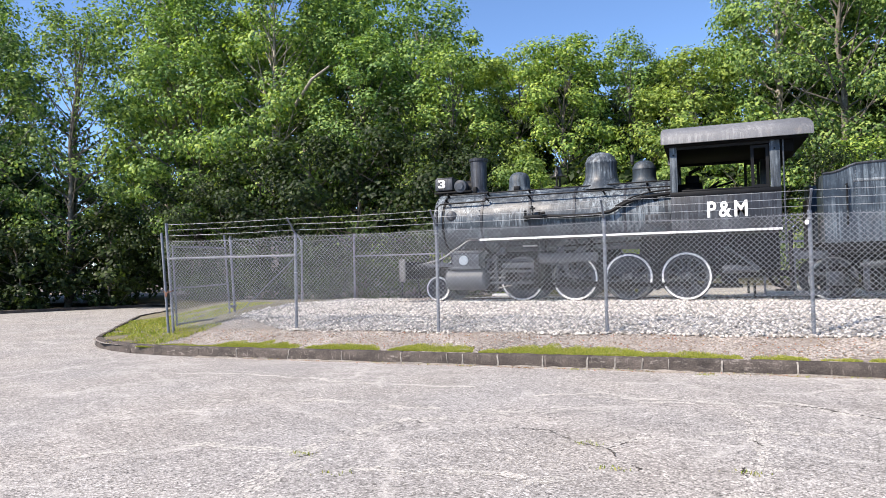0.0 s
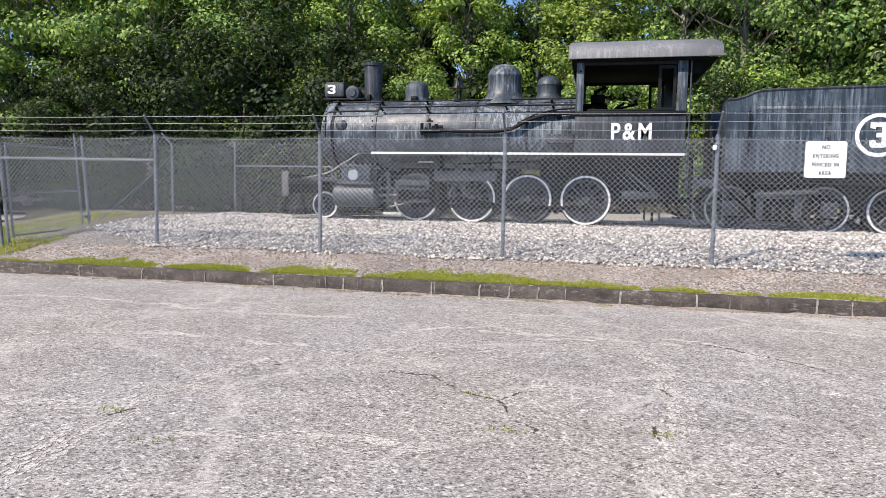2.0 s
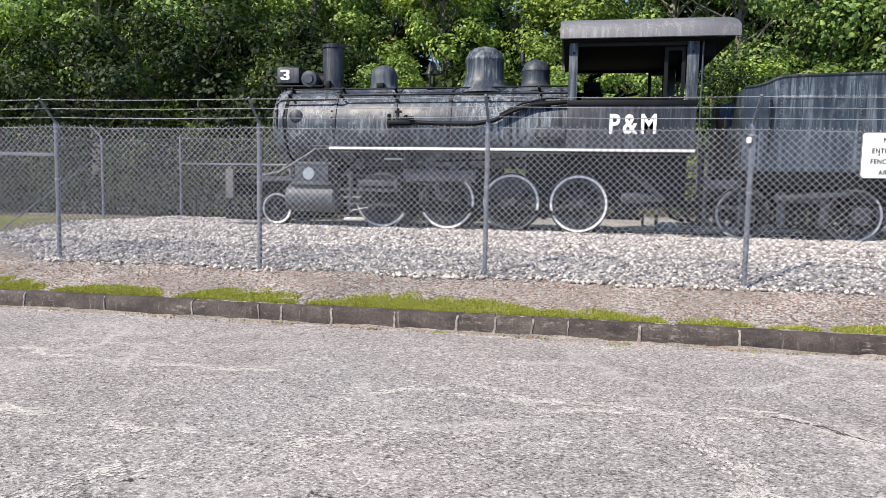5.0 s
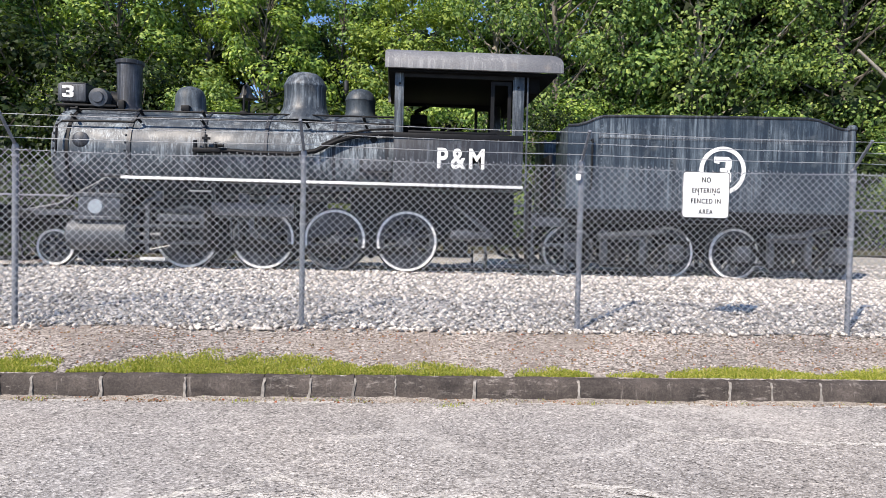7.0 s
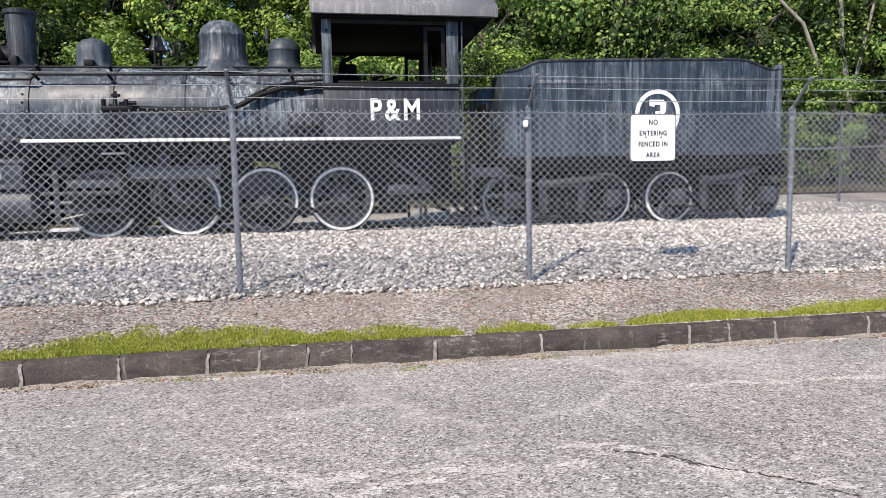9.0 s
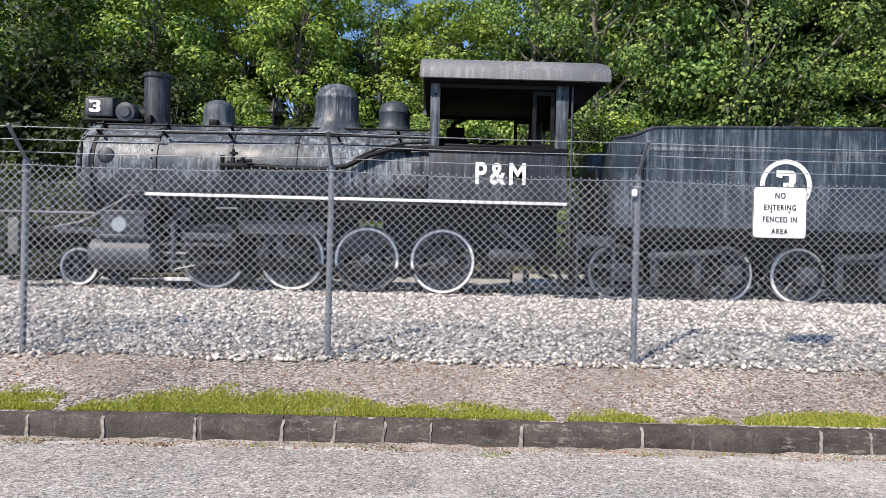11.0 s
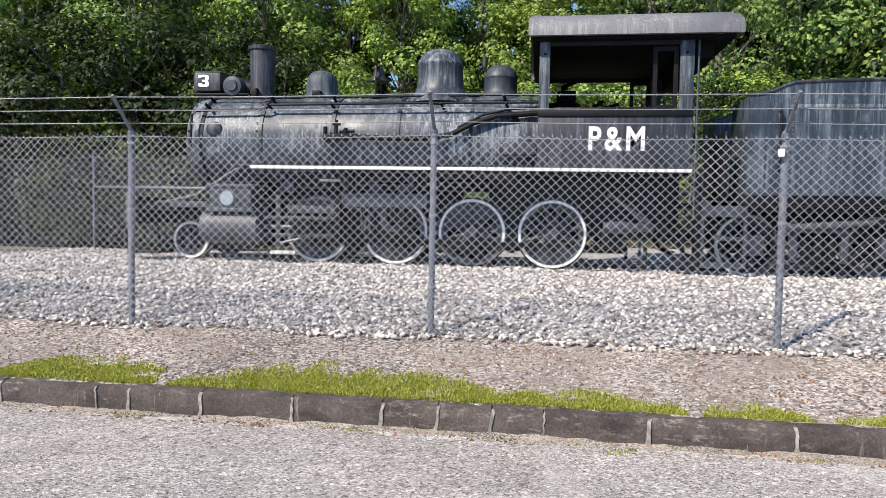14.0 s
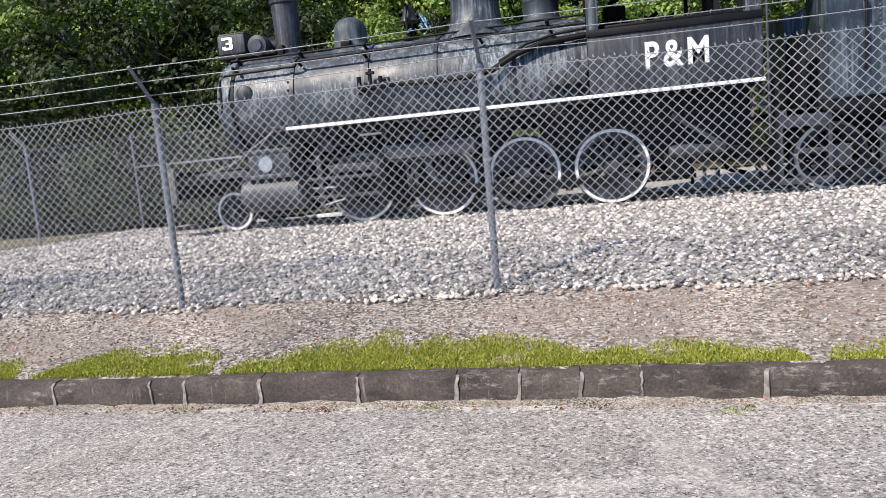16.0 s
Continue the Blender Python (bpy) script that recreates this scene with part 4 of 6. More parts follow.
part("corner_post", Build().spin([(0.065, 1.9), (0.065, 3.29), (0.085, 3.31), (0.085, 3.35), (0.06, 3.385), (0.01, 3.4)], (8.66, 3.67, 0), "z", 16), TENDER, tank, "round corner column with a capped top")
part("lower_moulding", Build().box(3.79, 8.62, 3.638, 3.65, 1.87, 1.905, 0.004), TENDER, tank)
PALE_RIVET = Build().spin([(0.014, 0.0), (0.012, -0.008), (0.004, -0.013)], (0, 0, 0), "y", 6).mesh("rivet", WORN_EDGE)
TANK_RIVET = Build().spin([(0.014, 0.0), (0.012, -0.008), (0.004, -0.013)], (0, 0, 0), "y", 6).mesh("rivet", TENDER)
for k in range(96):
    hang("rivet", PALE_RIVET, tank, "", (4.32 + k * 0.0447, 3.6455, 3.05 + k * 0.0004))
for k in range(80):
    hang("rivet", TANK_RIVET, tank, "", (3.85 + k * 0.0606, 3.65, 1.92 + k * 0.0007))
for x in (4.35, 5.55, 7.2, 8.62):
    for k in range(24):
        hang("rivet", TANK_RIVET, tank, "", (x, 3.65, 1.98 + k * 0.055))
part("rivet_strip", Build().box(4.3, 8.6, 3.6455, 3.65, 3.035, 3.1, 0.001), SCUFFED, tank, "scuffed pale rivet strip")
for x in (5.57, 7.22):
    part("plate_seam", Build().box(x - 0.004, x + 0.05, 3.644, 3.65, 1.9, 3.36), TENDER, tank)
part("vertical_grab", Build().tube([(4.18, 3.6, 2.2), (4.18, 3.58, 3.0)], 0.018, 6).tube([(4.18, 3.66, 2.2), (4.18, 3.6, 2.2)], 0.018, 6).tube([(4.18, 3.66, 3.0), (4.18, 3.58, 3.0)], 0.018, 6), GEAR, tank)
ringo = [(6.42 + 0.40 * math.cos(2 * math.pi * k / 48), 2.56 + 0.40 * math.sin(2 * math.pi * k / 48)) for k in range(48)]
ringi = [(6.42 + 0.33 * math.cos(2 * math.pi * k / 48), 2.56 + 0.33 * math.sin(2 * math.pi * k / 48)) for k in range(48)]
part("painted_circle", Build().loop_bar(ringo, ringi, "y", 3.641, 3.648), WHITE, tank, "white painted ring")
block_three("number", tank, WHITE, 6.42, 2.56, 0.30, 0.46, 3.645, "white painted number 3")
part("underframe", Build().box(3.7, 8.8, 3.8, 6.2, 1.66, 1.87, 0.02).box(3.9, 8.6, C - 0.3, C + 0.3, 1.2, 1.7, 0.03), GEAR, tender)
part("side_sill", Build().box(3.72, 8.78, 3.68, 3.78, 1.72, 1.88, 0.012), GEAR, tender)
part("front_sheet", Build().box(3.3, 3.78, 3.72, 6.28, 1.7, 1.78, 0.01).box(3.5, 3.56, 3.75, 4.4, 1.78, 2.75, 0.01), GEAR, tender)
stepf = part("step_frame", Build().loop_bar([(3.22, 0.84), (3.83, 0.84), (3.83, 1.78), (3.22, 1.78)], [(3.26, 0.92), (3.79, 0.92), (3.79, 1.56), (3.26, 1.56)], "y", 3.72, 3.75), GEAR_LIT, tender)
part("step_tread", Build().box(3.24, 3.81, 3.752, 4.0, 0.84, 0.9, 0.006), GEAR_LIT, stepf)
part("step_tread", Build().box(3.44, 3.8, 3.752, 4.0, 1.22, 1.28, 0.006), GEAR_LIT, stepf)
T_FULL, T_WORN, T_SIDE = rim_mesh(0.45, 0.04, WORN_WHITE), rim_mesh(0.45, 0.036, RIM_DARK), rim_mesh(0.45, 0.04, WHITE, (-80, 40))
T_LEFT = rim_mesh(0.45, 0.042, WHITE, (120, 290))
wheelset(tender, TRUCK_W, "truck_wheel", 3.98, 1.15, [T_WORN, T_LEFT])
wheelset(tender, TRUCK_W, "truck_wheel", 5.76, 1.15, [T_WORN, T_SIDE])
wheelset(tender, TRUCK_W, "truck_wheel", 6.96, 1.15, [T_FULL, T_LEFT])
wheelset(tender, TRUCK_W, "truck_wheel", 8.70, 1.15, [T_WORN])
for x0, x1 in ((3.98, 5.76), (6.96, 8.70)):
    xm = (x0 + x1) / 2
    for y in (C - 1.0, C + 1.0):
        part("arch_bar", Build().tube([(x0 - 0.28, y, 1.33), (x0 + 0.2, y, 1.34), (xm - 0.38, y, 1.54), (xm + 0.38, y, 1.54), (x1 - 0.2, y, 1.34), (x1 + 0.28, y, 1.33)], 0.035, 6), GEAR, tender)
        part("lower_bar", Build().tube([(x0 - 0.25, y, 1.3), (x0 + 0.22, y, 1.26), (xm - 0.36, y, 0.92), (xm + 0.36, y, 0.92), (x1 - 0.22, y, 1.26), (x1 + 0.25, y, 1.3)], 0.035, 6), GEAR, tender)
        part("tie_bar", Build().box(x0 - 0.14, x1 + 0.14, y - 0.03, y + 0.03, 0.96, 1.0, 0.008), GEAR, tender)
        for k in (-0.34, 0.34):
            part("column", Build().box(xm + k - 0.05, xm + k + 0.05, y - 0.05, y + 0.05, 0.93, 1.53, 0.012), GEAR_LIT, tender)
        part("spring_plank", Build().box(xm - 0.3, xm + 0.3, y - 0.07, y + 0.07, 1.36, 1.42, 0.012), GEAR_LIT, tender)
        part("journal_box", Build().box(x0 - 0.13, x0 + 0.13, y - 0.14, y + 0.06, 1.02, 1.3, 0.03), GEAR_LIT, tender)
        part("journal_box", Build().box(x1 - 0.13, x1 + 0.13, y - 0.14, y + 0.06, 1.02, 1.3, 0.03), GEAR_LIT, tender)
        for k in (-0.18, 0.0, 0.18):
            part("coil_spring", Build().spin([(0.07, 0.95 + 0.05 * i + (0.0 if i % 2 else 0.012)) if i % 2 else (0.055, 0.95 + 0.05 * i) for i in range(9)], (xm + k, y, 0), "z", 12), GEAR, tender)
# Jacket grey puts the sun on the pipe's top into its whole colour.
part("air_pipe", Build().tube([(4.4, 3.86, 1.42), (5.52, 3.86, 1.52)], 0.05, 10).box(4.98, 5.04, 3.8, 3.92, 1.44, 1.54, 0.01), CYLINDER, tender, "pipe under the tank, coloured paler for its sunlit top")
part("air_pipe", Build().tube([(7.35, 3.86, 1.44), (7.95, 3.86, 1.5), (8.45, 3.86, 1.68)], 0.05, 10), GEAR_LIT, tender)
part("rear_beam", Build().box(8.72, 8.9, 3.75, 6.25, 1.5, 1.8, 0.02), GEAR, tender)

# ---- track ----
track = thing("railway_track", (1.5, C, 0.62), "short rusty rail track half buried in gravel", "track")
for y in (C - 0.7525, C + 0.7525):
    prof = [(y - 0.07, 0.58), (y + 0.07, 0.58), (y + 0.07, 0.6), (y + 0.01, 0.62), (y + 0.01, 0.69), (y + 0.035, 0.7), (y + 0.035, 0.73), (y - 0.035, 0.73), (y - 0.035, 0.7), (y - 0.01, 0.69), (y - 0.01, 0.62), (y - 0.07, 0.6)]
    part("rail", Build().slab(prof, "x", -6.2, 9.8), RAIL, track)
for k in range(28):
    x = -6.0 + k * 0.58
    part("tie", Build().box(x - 0.1, x + 0.1, C - 1.25, C + 1.25, 0.5, 0.615, 0.01), WOOD, track)

# ---- fences ----
PITCH = 0.082


def link_mesh(width, height, cell=PITCH, r=0.002):
    """Woven wire: zigzag strands side by side, each a thin three-sided wire."""
    n, rows = int(round(width / (cell / 2))), int(round(height / (cell / 2)))
    sx, sz = width / n, height / rows
    ii, jj = np.meshgrid(np.arange(n), np.arange(rows), indexing="ij")
    ii, jj = ii.ravel(), jj.ravel()
    up = (ii + jj) % 2 == 0
    x0, z0 = ii * sx, np.where(up, jj, jj + 1) * sz
    x1, z1 = x0 + sx, np.where(up, jj + 1, jj) * sz
    off = np.where(up, 0.0022, -0.0022)
    ln = math.hypot(sx, sz)
    nx, nz = -(z1 - z0) / ln * r, (x1 - x0) / ln * r
    m = len(ii)
    v = np.empty((m, 6, 3))
    for k, (a, d) in enumerate(((1.0, -0.6), (-1.0, -0.6), (0.0, 1.15))):
        v[:, k] = np.stack([x0 + nx * a, off + d * r, z0 + nz * a], 1)
        v[:, k + 3] = np.stack([x1 + nx * a, off + d * r, z1 + nz * a], 1)
    base = (np.arange(m) * 6)[:, None, None]
    f = (np.array([[0, 1, 4, 3], [1, 2, 5, 4], [2, 0, 3, 5]])[None] + base).reshape(-1, 4)
    v = v.reshape(-1, 3)
    # twisted tips along the top
    me = bpy.data.meshes.new("wire_mesh")
    v = v.tolist()
    f = f.tolist()
    for k in range(0, n, 2):
        x = k * sx
        s = len(v)
        v += [[x - 0.003, -0.002, height], [x + 0.003, -0.002, height], [x + 0.004, 0.004, height + 0.03], [x - 0.003, 0.004, height], [x + 0.012, 0, height], [x - 0.006, 0.002, height + 0.028]]
        f += [[s, s + 1, s + 2, s + 2], [s + 3, s + 4, s + 5, s + 5]]
    me.from_pydata(v, [], [q[:3] if q[2] == q[3] else q for q in f])
    me.materials.append(WIRE)
    return me


def fence_run(name, posts, out, label, tops, rail=None, arms=None, wires=3, mesh_h=1.84, leans=None, gauge=0.0031):
    """A run of chain-link between upright posts; out: the way the arms lean; tops: the posts' height over their foot."""
    p0 = posts[0]
    f = thing(name, p0, label, "fence")
    heads = []
    for k, (p, h) in enumerate(zip(posts, tops)):
        p = Vector(p)
        r = 0.03
        lean = (random.random() - 0.5) * 0.012
        arm = arms[k] if arms else True
        tilt = leans[k] if leans else 0.0
        tip = p + Vector((tilt, 0, h))
        if arm:
            post = part("post", Build().spin([(r, -0.25), (r, h), (r * 0.8, h + 0.02), (0.005, h + 0.03)], p, "z", 14), GALV, f)
        else:
            top_z = h + (0.36 if wires else 0.02)
            q = p + Vector((tilt * top_z / h, 0, top_z))
            post = part("post", Build().tube([p - Vector((0, 0, 0.25)), p, q, q + Vector((0, 0, 0.012))], r, 14), GALV, f)
            heads.append((tip, q))
        if arm:
            end = tip + Vector((out[0] * 0.3 + lean, out[1] * 0.3, 0.32))
            part("barb_arm", Build().tube([tip - Vector((0, 0, 0.04)), tip + Vector((0, 0, 0.02)), end], 0.018, 6), GALV, post)
            part("cap", Build().spin([(r * 1.15, -0.05), (r * 1.2, 0.0), (r * 0.9, 0.03), (0.01, 0.045)], tip, "z", 12), GALV, post)
            heads.append((tip, end))
        for q in (0.25, 0.6, 0.95) if not tilt else ():
            part("tie_band", Build().spin([(r + 0.003, h * q - 0.012), (r + 0.008, h * q - 0.012), (r + 0.008, h * q + 0.012), (r + 0.003, h * q + 0.012)], p, "z", 12, False), WIRE, post)
    for k in range(len(posts) - 1):
        a, b_ = Vector(posts[k]), Vector(posts[k + 1])
        d = b_ - a
        me = link_mesh(math.hypot(d.x, d.y), mesh_h, r=gauge)
        ang = math.atan2(d.y, d.x)
        z0, z1 = a.z + tops[k] - mesh_h - 0.02, b_.z + tops[k + 1] - mesh_h - 0.02
        co = np.empty(len(me.vertices) * 3)
        me.vertices.foreach_get("co", co)
        co = co.reshape(-1, 3)
        L = math.hypot(d.x, d.y)
        s, w = co[:, 0].copy(), co[:, 1].copy()
        sag = -0.025 * np.sin(np.pi * s / L) * (co[:, 2] / mesh_h) + 0.008 * np.sin(s * 5.1 + k) * (co[:, 2] / mesh_h)
        wob = 0.02 * np.sin(s * 2.3 + k * 1.7) * np.sin(co[:, 2] * 2.0)
        w = w + wob - 0.04
        l0, l1 = (leans[k], leans[k + 1]) if leans else (0.0, 0.0)
        co[:, 0] = a.x + s * math.cos(ang) - w * math.sin(ang) + (l0 + (l1 - l0) * s / L) * co[:, 2] / mesh_h
        co[:, 1] = a.y + s * math.sin(ang) + w * math.cos(ang)
        co[:, 2] = co[:, 2] + z0 + (z1 - z0) * s / L + sag
        me.vertices.foreach_set("co", co.ravel())
        me.update()
        tagged(hang("wire_mesh", me, f), kind="stuff")
        n = 16
        def line(z_of, dx=0.0, dy=0.0):
            return [(a.x + d.x * i / n + dx, a.y + d.y * i / n + dy, z_of(i / n)) for i in range(n + 1)]
        part("tension_wire", Build().tube(line(lambda q: a.z + tops[k] - 0.03 + (b_.z + tops[k + 1] - a.z - tops[k]) * q - 0.025 * math.sin(math.pi * q), 0.04 * math.sin(ang), -0.04 * math.cos(ang)), 0.003, 5), WIRE, f)
        if rail:
            part("brace_rail", Build().tube([a + Vector((0, 0, rail[k] - a.z)), b_ + Vector((0, 0, rail[k + 1] - b_.z))], 0.022, 8), GALV, f)
        if wires:
            (t0, e0), (t1, e1) = heads[k], heads[k + 1]
            for w_ in range(wires):
                q = (0.28, 0.62, 0.95)[w_]
                u, v = t0.lerp(e0, q), t1.lerp(e1, q)
                pts = [u.lerp(v, i / 8) - Vector((0, 0, 0.012 * math.sin(math.pi * i / 8))) for i in range(9)]
                wire = Build().tube(pts, 0.0038, 5)
                cnt = int((v - u).length / 0.16)
                for i in range(1, cnt):
                    c = u.lerp(v, i / cnt) - Vector((0, 0, 0.012 * math.sin(math.pi * i / cnt)))
                    wire.tube([c + Vector((-0.004, -0.01, -0.012)), c + Vector((0.004, 0.01, 0.012))], 0.002, 3)
                    wire.tube([c + Vector((0.005, -0.01, 0.011)), c + Vector((-0.003, 0.01, -0.011))], 0.002, 3)
                part("barbed_wire", wire, BARB, f)
    return f


FRONT = [(-9.1, 0.0, 0.2), (-6.03, 0.0, 0.38), (-3.01, 0.0, 0.395), (0.0, 0.0, 0.36), (3.05, 0.0, 0.36), (6.18, -0.02, 0.33), (9.3, 0.0, 0.33), (12.0, 0.0, 0.33), (13.6, 0.0, 0.33)]
TOPS = [2.05, 1.87, 1.85, 1.9, 1.88, 1.9, 1.9, 1.9, 1.9]
front = fence_run("chain_link_fence", FRONT, (0, -1), "galvanised chain-link fence with barbed wire on slanted arms", TOPS, arms=[False] + [True] * 8, leans=[-0.16] + [0.0] * 8)
part("brace_rail", Build().tube([(-9.23, 0.0, 1.86), (-6.03, 0.0, 1.84)], 0.024, 8), GALV, front)
part("anchor_post", Build().tube([(-9.2, -0.03, 0.0), (-9.21, -0.03, 0.18), (-9.39, -0.03, 2.42)], 0.028, 12), GALV, front)
part("chain", Build().tube([(-9.31, -0.06, 1.16), (-9.24, -0.07, 1.12), (-9.13, -0.05, 1.15), (-9.13, 0.05, 1.18), (-9.3, 0.04, 1.14), (-9.31, -0.06, 1.16)], 0.014, 6).box(-9.26, -9.2, -0.09, -0.06, 1.04, 1.12, 0.008), RUST, front, "rusty chain with padlock")
part("wall_bracket", Build().box(2.98, 3.03, -0.07, -0.03, 2.05, 2.12, 0.01), WHITE, front)
LEFT = [(-9.1, 2.05, 0.34), (-9.2, 5.15, 0.55), (-9.05, 8.0, 0.62)]
left = fence_run("chain_link_fence", LEFT, (-1, 0), "galvanised chain-link side fence with a diagonal brace", [2.05, 1.87, 2.1], arms=[False, True, False], wires=0, leans=[-0.13, 0.0, 0.0], gauge=0.0012)
part("diagonal_brace", Build().tube([(-9.1, 2.1, 0.5), (-9.2, 5.1, 2.1)], 0.014, 6), GALV, left)
BACK = [(x, 8.0, max(0.62, island_z(x, 8.0))) for x in (-9.05, -6.0, -3.0, 0.0, 3.0, 6.0, 9.0, 11.3, 13.56)]
back = fence_run("chain_link_fence", BACK, (0, 1), "galvanised chain-link back fence with a mid rail", [2.08, 2.08, 2.08, 2.08, 2.1, 2.14, 2.18, 2.2, 2.22], [2.02, 2.02, 2.02, 2.03, 2.04, 2.07, 2.1, 2.13, 2.15], arms=[False] * 9, wires=0, gauge=0.0009)
RIGHT = [(13.6, 0.0, 0.33), (13.6, 2.7, 0.6), (13.6, 5.4, 0.7), (13.56, 8.0, 0.82)]
right = fence_run("chain_link_fence", RIGHT, (1, 0), "galvanised chain-link end fence beside the gravel", [1.9, 1.9, 2.0, 2.22], [2.02, 2.05, 2.1, 2.15], arms=[True, True, True, False], wires=0, gauge=0.0013)

# gate leaf in the side fence
gate = thing("chain_link_gate", (-9.12, 1.0, 0.3), "narrow galvanised chain-link gate, shut and chained", "gate")
part("gate_frame", Build().tube([(-9.12, 0.12, 0.4), (-9.23, 0.12, 2.15)], 0.022, 10).tube([(-9.12, 1.88, 0.46), (-9.27, 1.88, 2.45)], 0.022, 10).tube([(-9.23, 0.12, 2.12), (-9.23, 1.88, 2.14)], 0.02, 8).tube([(-9.12, 0.12, 0.44), (-9.12, 1.88, 0.5)], 0.02, 8).tube([(-9.17, 0.12, 1.22), (-9.17, 1.88, 1.27)], 0.018, 8), GALV, gate)
me = link_mesh(1.74, 1.68)
for v in me.vertices:
    v.co = Vector((-9.13 - v.co.y - 0.065 * v.co.z, 0.13 + v.co.x, v.co.z + 0.45))
tagged(hang("wire_mesh", me, gate), kind="stuff")
for z in (1.93, 0.73):
    part("hinge", Build().box(-9.16, -9.08, 1.86, 2.08, z - 0.03, z + 0.03, 0.01), GALV, gate)
part("foot_caster", Build().spin([(0.01, -0.02), (0.06, -0.02), (0.06, 0.02), (0.01, 0.02)], (-9.12, 1.84, 0.36), "x", 12).box(-9.14, -9.1, 1.8, 1.9, 0.38, 0.5), GEAR, gate)

# warning sign wired to the fence
sign = thing("warning_sign", (4.44, -0.08, 1.67), "white metal warning sign with black border wired to the fence", "sign")


def rounded(cx, cz, w, h, r):
    pts = []
    for qx, qz, a0 in ((1, 1, 0), (-1, 1, 90), (-1, -1, 180), (1, -1, 270)):
        for k in range(5):
            a = radians(a0 + k * 22.5)
            pts.append((cx + qx * (w - r) + r * math.cos(a), cz + qz * (h - r) + r * math.sin(a)))
    return pts


SX, SZ, SY = 4.445, 1.925, -0.075
part("panel", Build().slab(rounded(SX, SZ, 0.268, 0.256, 0.04), "y", SY, SY + 0.004), SIGN, sign)
part("border", Build().loop_bar(rounded(SX, SZ, 0.268, 0.256, 0.04), rounded(SX, SZ, 0.262, 0.25, 0.036), "y", SY - 0.002, SY - 0.0002), BLACK, sign)
for k, (words, size) in enumerate((("NO", 0.082), ("ENTERING", 0.078), ("FENCED IN", 0.078), ("AREA", 0.078))):
    lettering("wording", words, size, BLACK, sign, (SX, SY - 0.003, SZ + 0.168 - k * 0.118), 0.0004, 1.2, 0.76)
for x in (-0.085, 0.095):
    part("bolt", Build().spin([(0.008, -0.006), (0.01, 0.0)], (SX + x, SY, SZ + 0.005), "y", 8), BLACK, sign)

# ---- kerb ----
KZ0, KZ1 = 0.0, 0.194
kerb = thing("kerb", (0, -1.62, 0.0), "dark weathered stone kerb with pale mortar joints", "kerb", "", "structure")
JOINTS = [-7.0, -6.17, -5.1, -4.07, -3.0, -2.22, -1.96, -1.4, -0.72, -0.07, 0.32, 0.69, 1.04, 1.72, 2.63, 3.97, 4.35, 4.79, 5.73, 6.6, 7.5, 8.4, 9.4, 10.4, 11.5, 12.6, 13.8, 15, 17, 19, 22, 26, 30]
rng = random.Random(4)


def kerb_y(x):
    return -1.69 - 0.012 * max(0, x - 1)


KW = 0.13


def kerb_piece(p, q, name="kerb_stone"):
    p, q = Vector(p), Vector(q)
    d = (q - p).normalized()
    nrm = Vector((-d.y, d.x, 0))
    p, q = p + d * 0.004, q - d * 0.004
    dz = rng.uniform(-0.006, 0.006)
    sec = [(0.0, KZ0 - 0.1), (0.0, KZ0 + 0.02), (0.016, KZ1 - 0.03), (0.04, KZ1), (KW, KZ1 + 0.004), (KW, KZ0 - 0.1)]
    rows, n = [], 9
    for i in range(n + 1):
        c = p.lerp(q, i / n)
        rows.append([c + nrm * (a + rng.uniform(-0.006, 0.005)) + Vector((0, 0, h + dz + rng.uniform(-0.007, 0.005))) for a, h in sec])
    part(name, Build().rings(rows), KERB, kerb, angle=60)


pts = [(x, kerb_y(x), 0) for x in JOINTS]
for p, q in zip(pts, pts[1:]):
    kerb_piece(p, q)
curve = [(-7.0, -1.69), (-7.9, -1.64), (-8.8, -1.48), (-9.6, -1.2), (-10.3, -0.85), (-10.9, -0.4), (-11.5, 0.25), (-12.1, 1.0), (-12.9, 1.95), (-13.8, 3.05), (-14.7, 4.15), (-15.6, 5.25), (-16.3, 6.1), (-17.2, 7.8), (-18.1, 9.6), (-19.6, 11.3), (-21.1, 12.9), (-22.6, 14.5)]
for p, q in zip(curve, curve[1:]):
    kerb_piece((q[0], q[1], 0), (p[0], p[1], 0))
for x in JOINTS[1:]:
    y, tilt, fat = kerb_y(x), rng.uniform(-0.03, 0.03), rng.uniform(0.003, 0.011)
    rows = []
    for z, k in ((0.0, -0.012), (0.03, -0.009), (0.07, -0.004), (0.11, -0.001), (0.14, 0.003), (KZ1 - 0.028, 0.008), (KZ1 - 0.006, 0.03)):
        c = x + tilt * (z / KZ1 - 0.5) + rng.uniform(-0.006, 0.006)
        fat_z = fat * (2.2 if z < 0.02 else 1.3 if z < 0.05 else 0.8)
        rows.append([(c - fat_z + rng.uniform(-0.007, 0.001), y + k, z), (c + fat_z + rng.uniform(-0.001, 0.007), y + k, z), (c + 0.006, y + 0.12, z), (c - 0.006, y + 0.12, z)])
    part("mortar_joint", Build().rings(rows), MORTAR, kerb)
far = thing("kerb", (-26, 9, 0), "low dark kerb at the edge of the shaded woods", "kerb", "", "structure")
fk = [(-60, 2.0), (-48, 2.8), (-40, 3.4), (-34, 4.0), (-30.5, 6.5), (-27.5, 9.0), (-25.8, 12.0), (-24.0, 15.0), (-22.6, 15.3)]
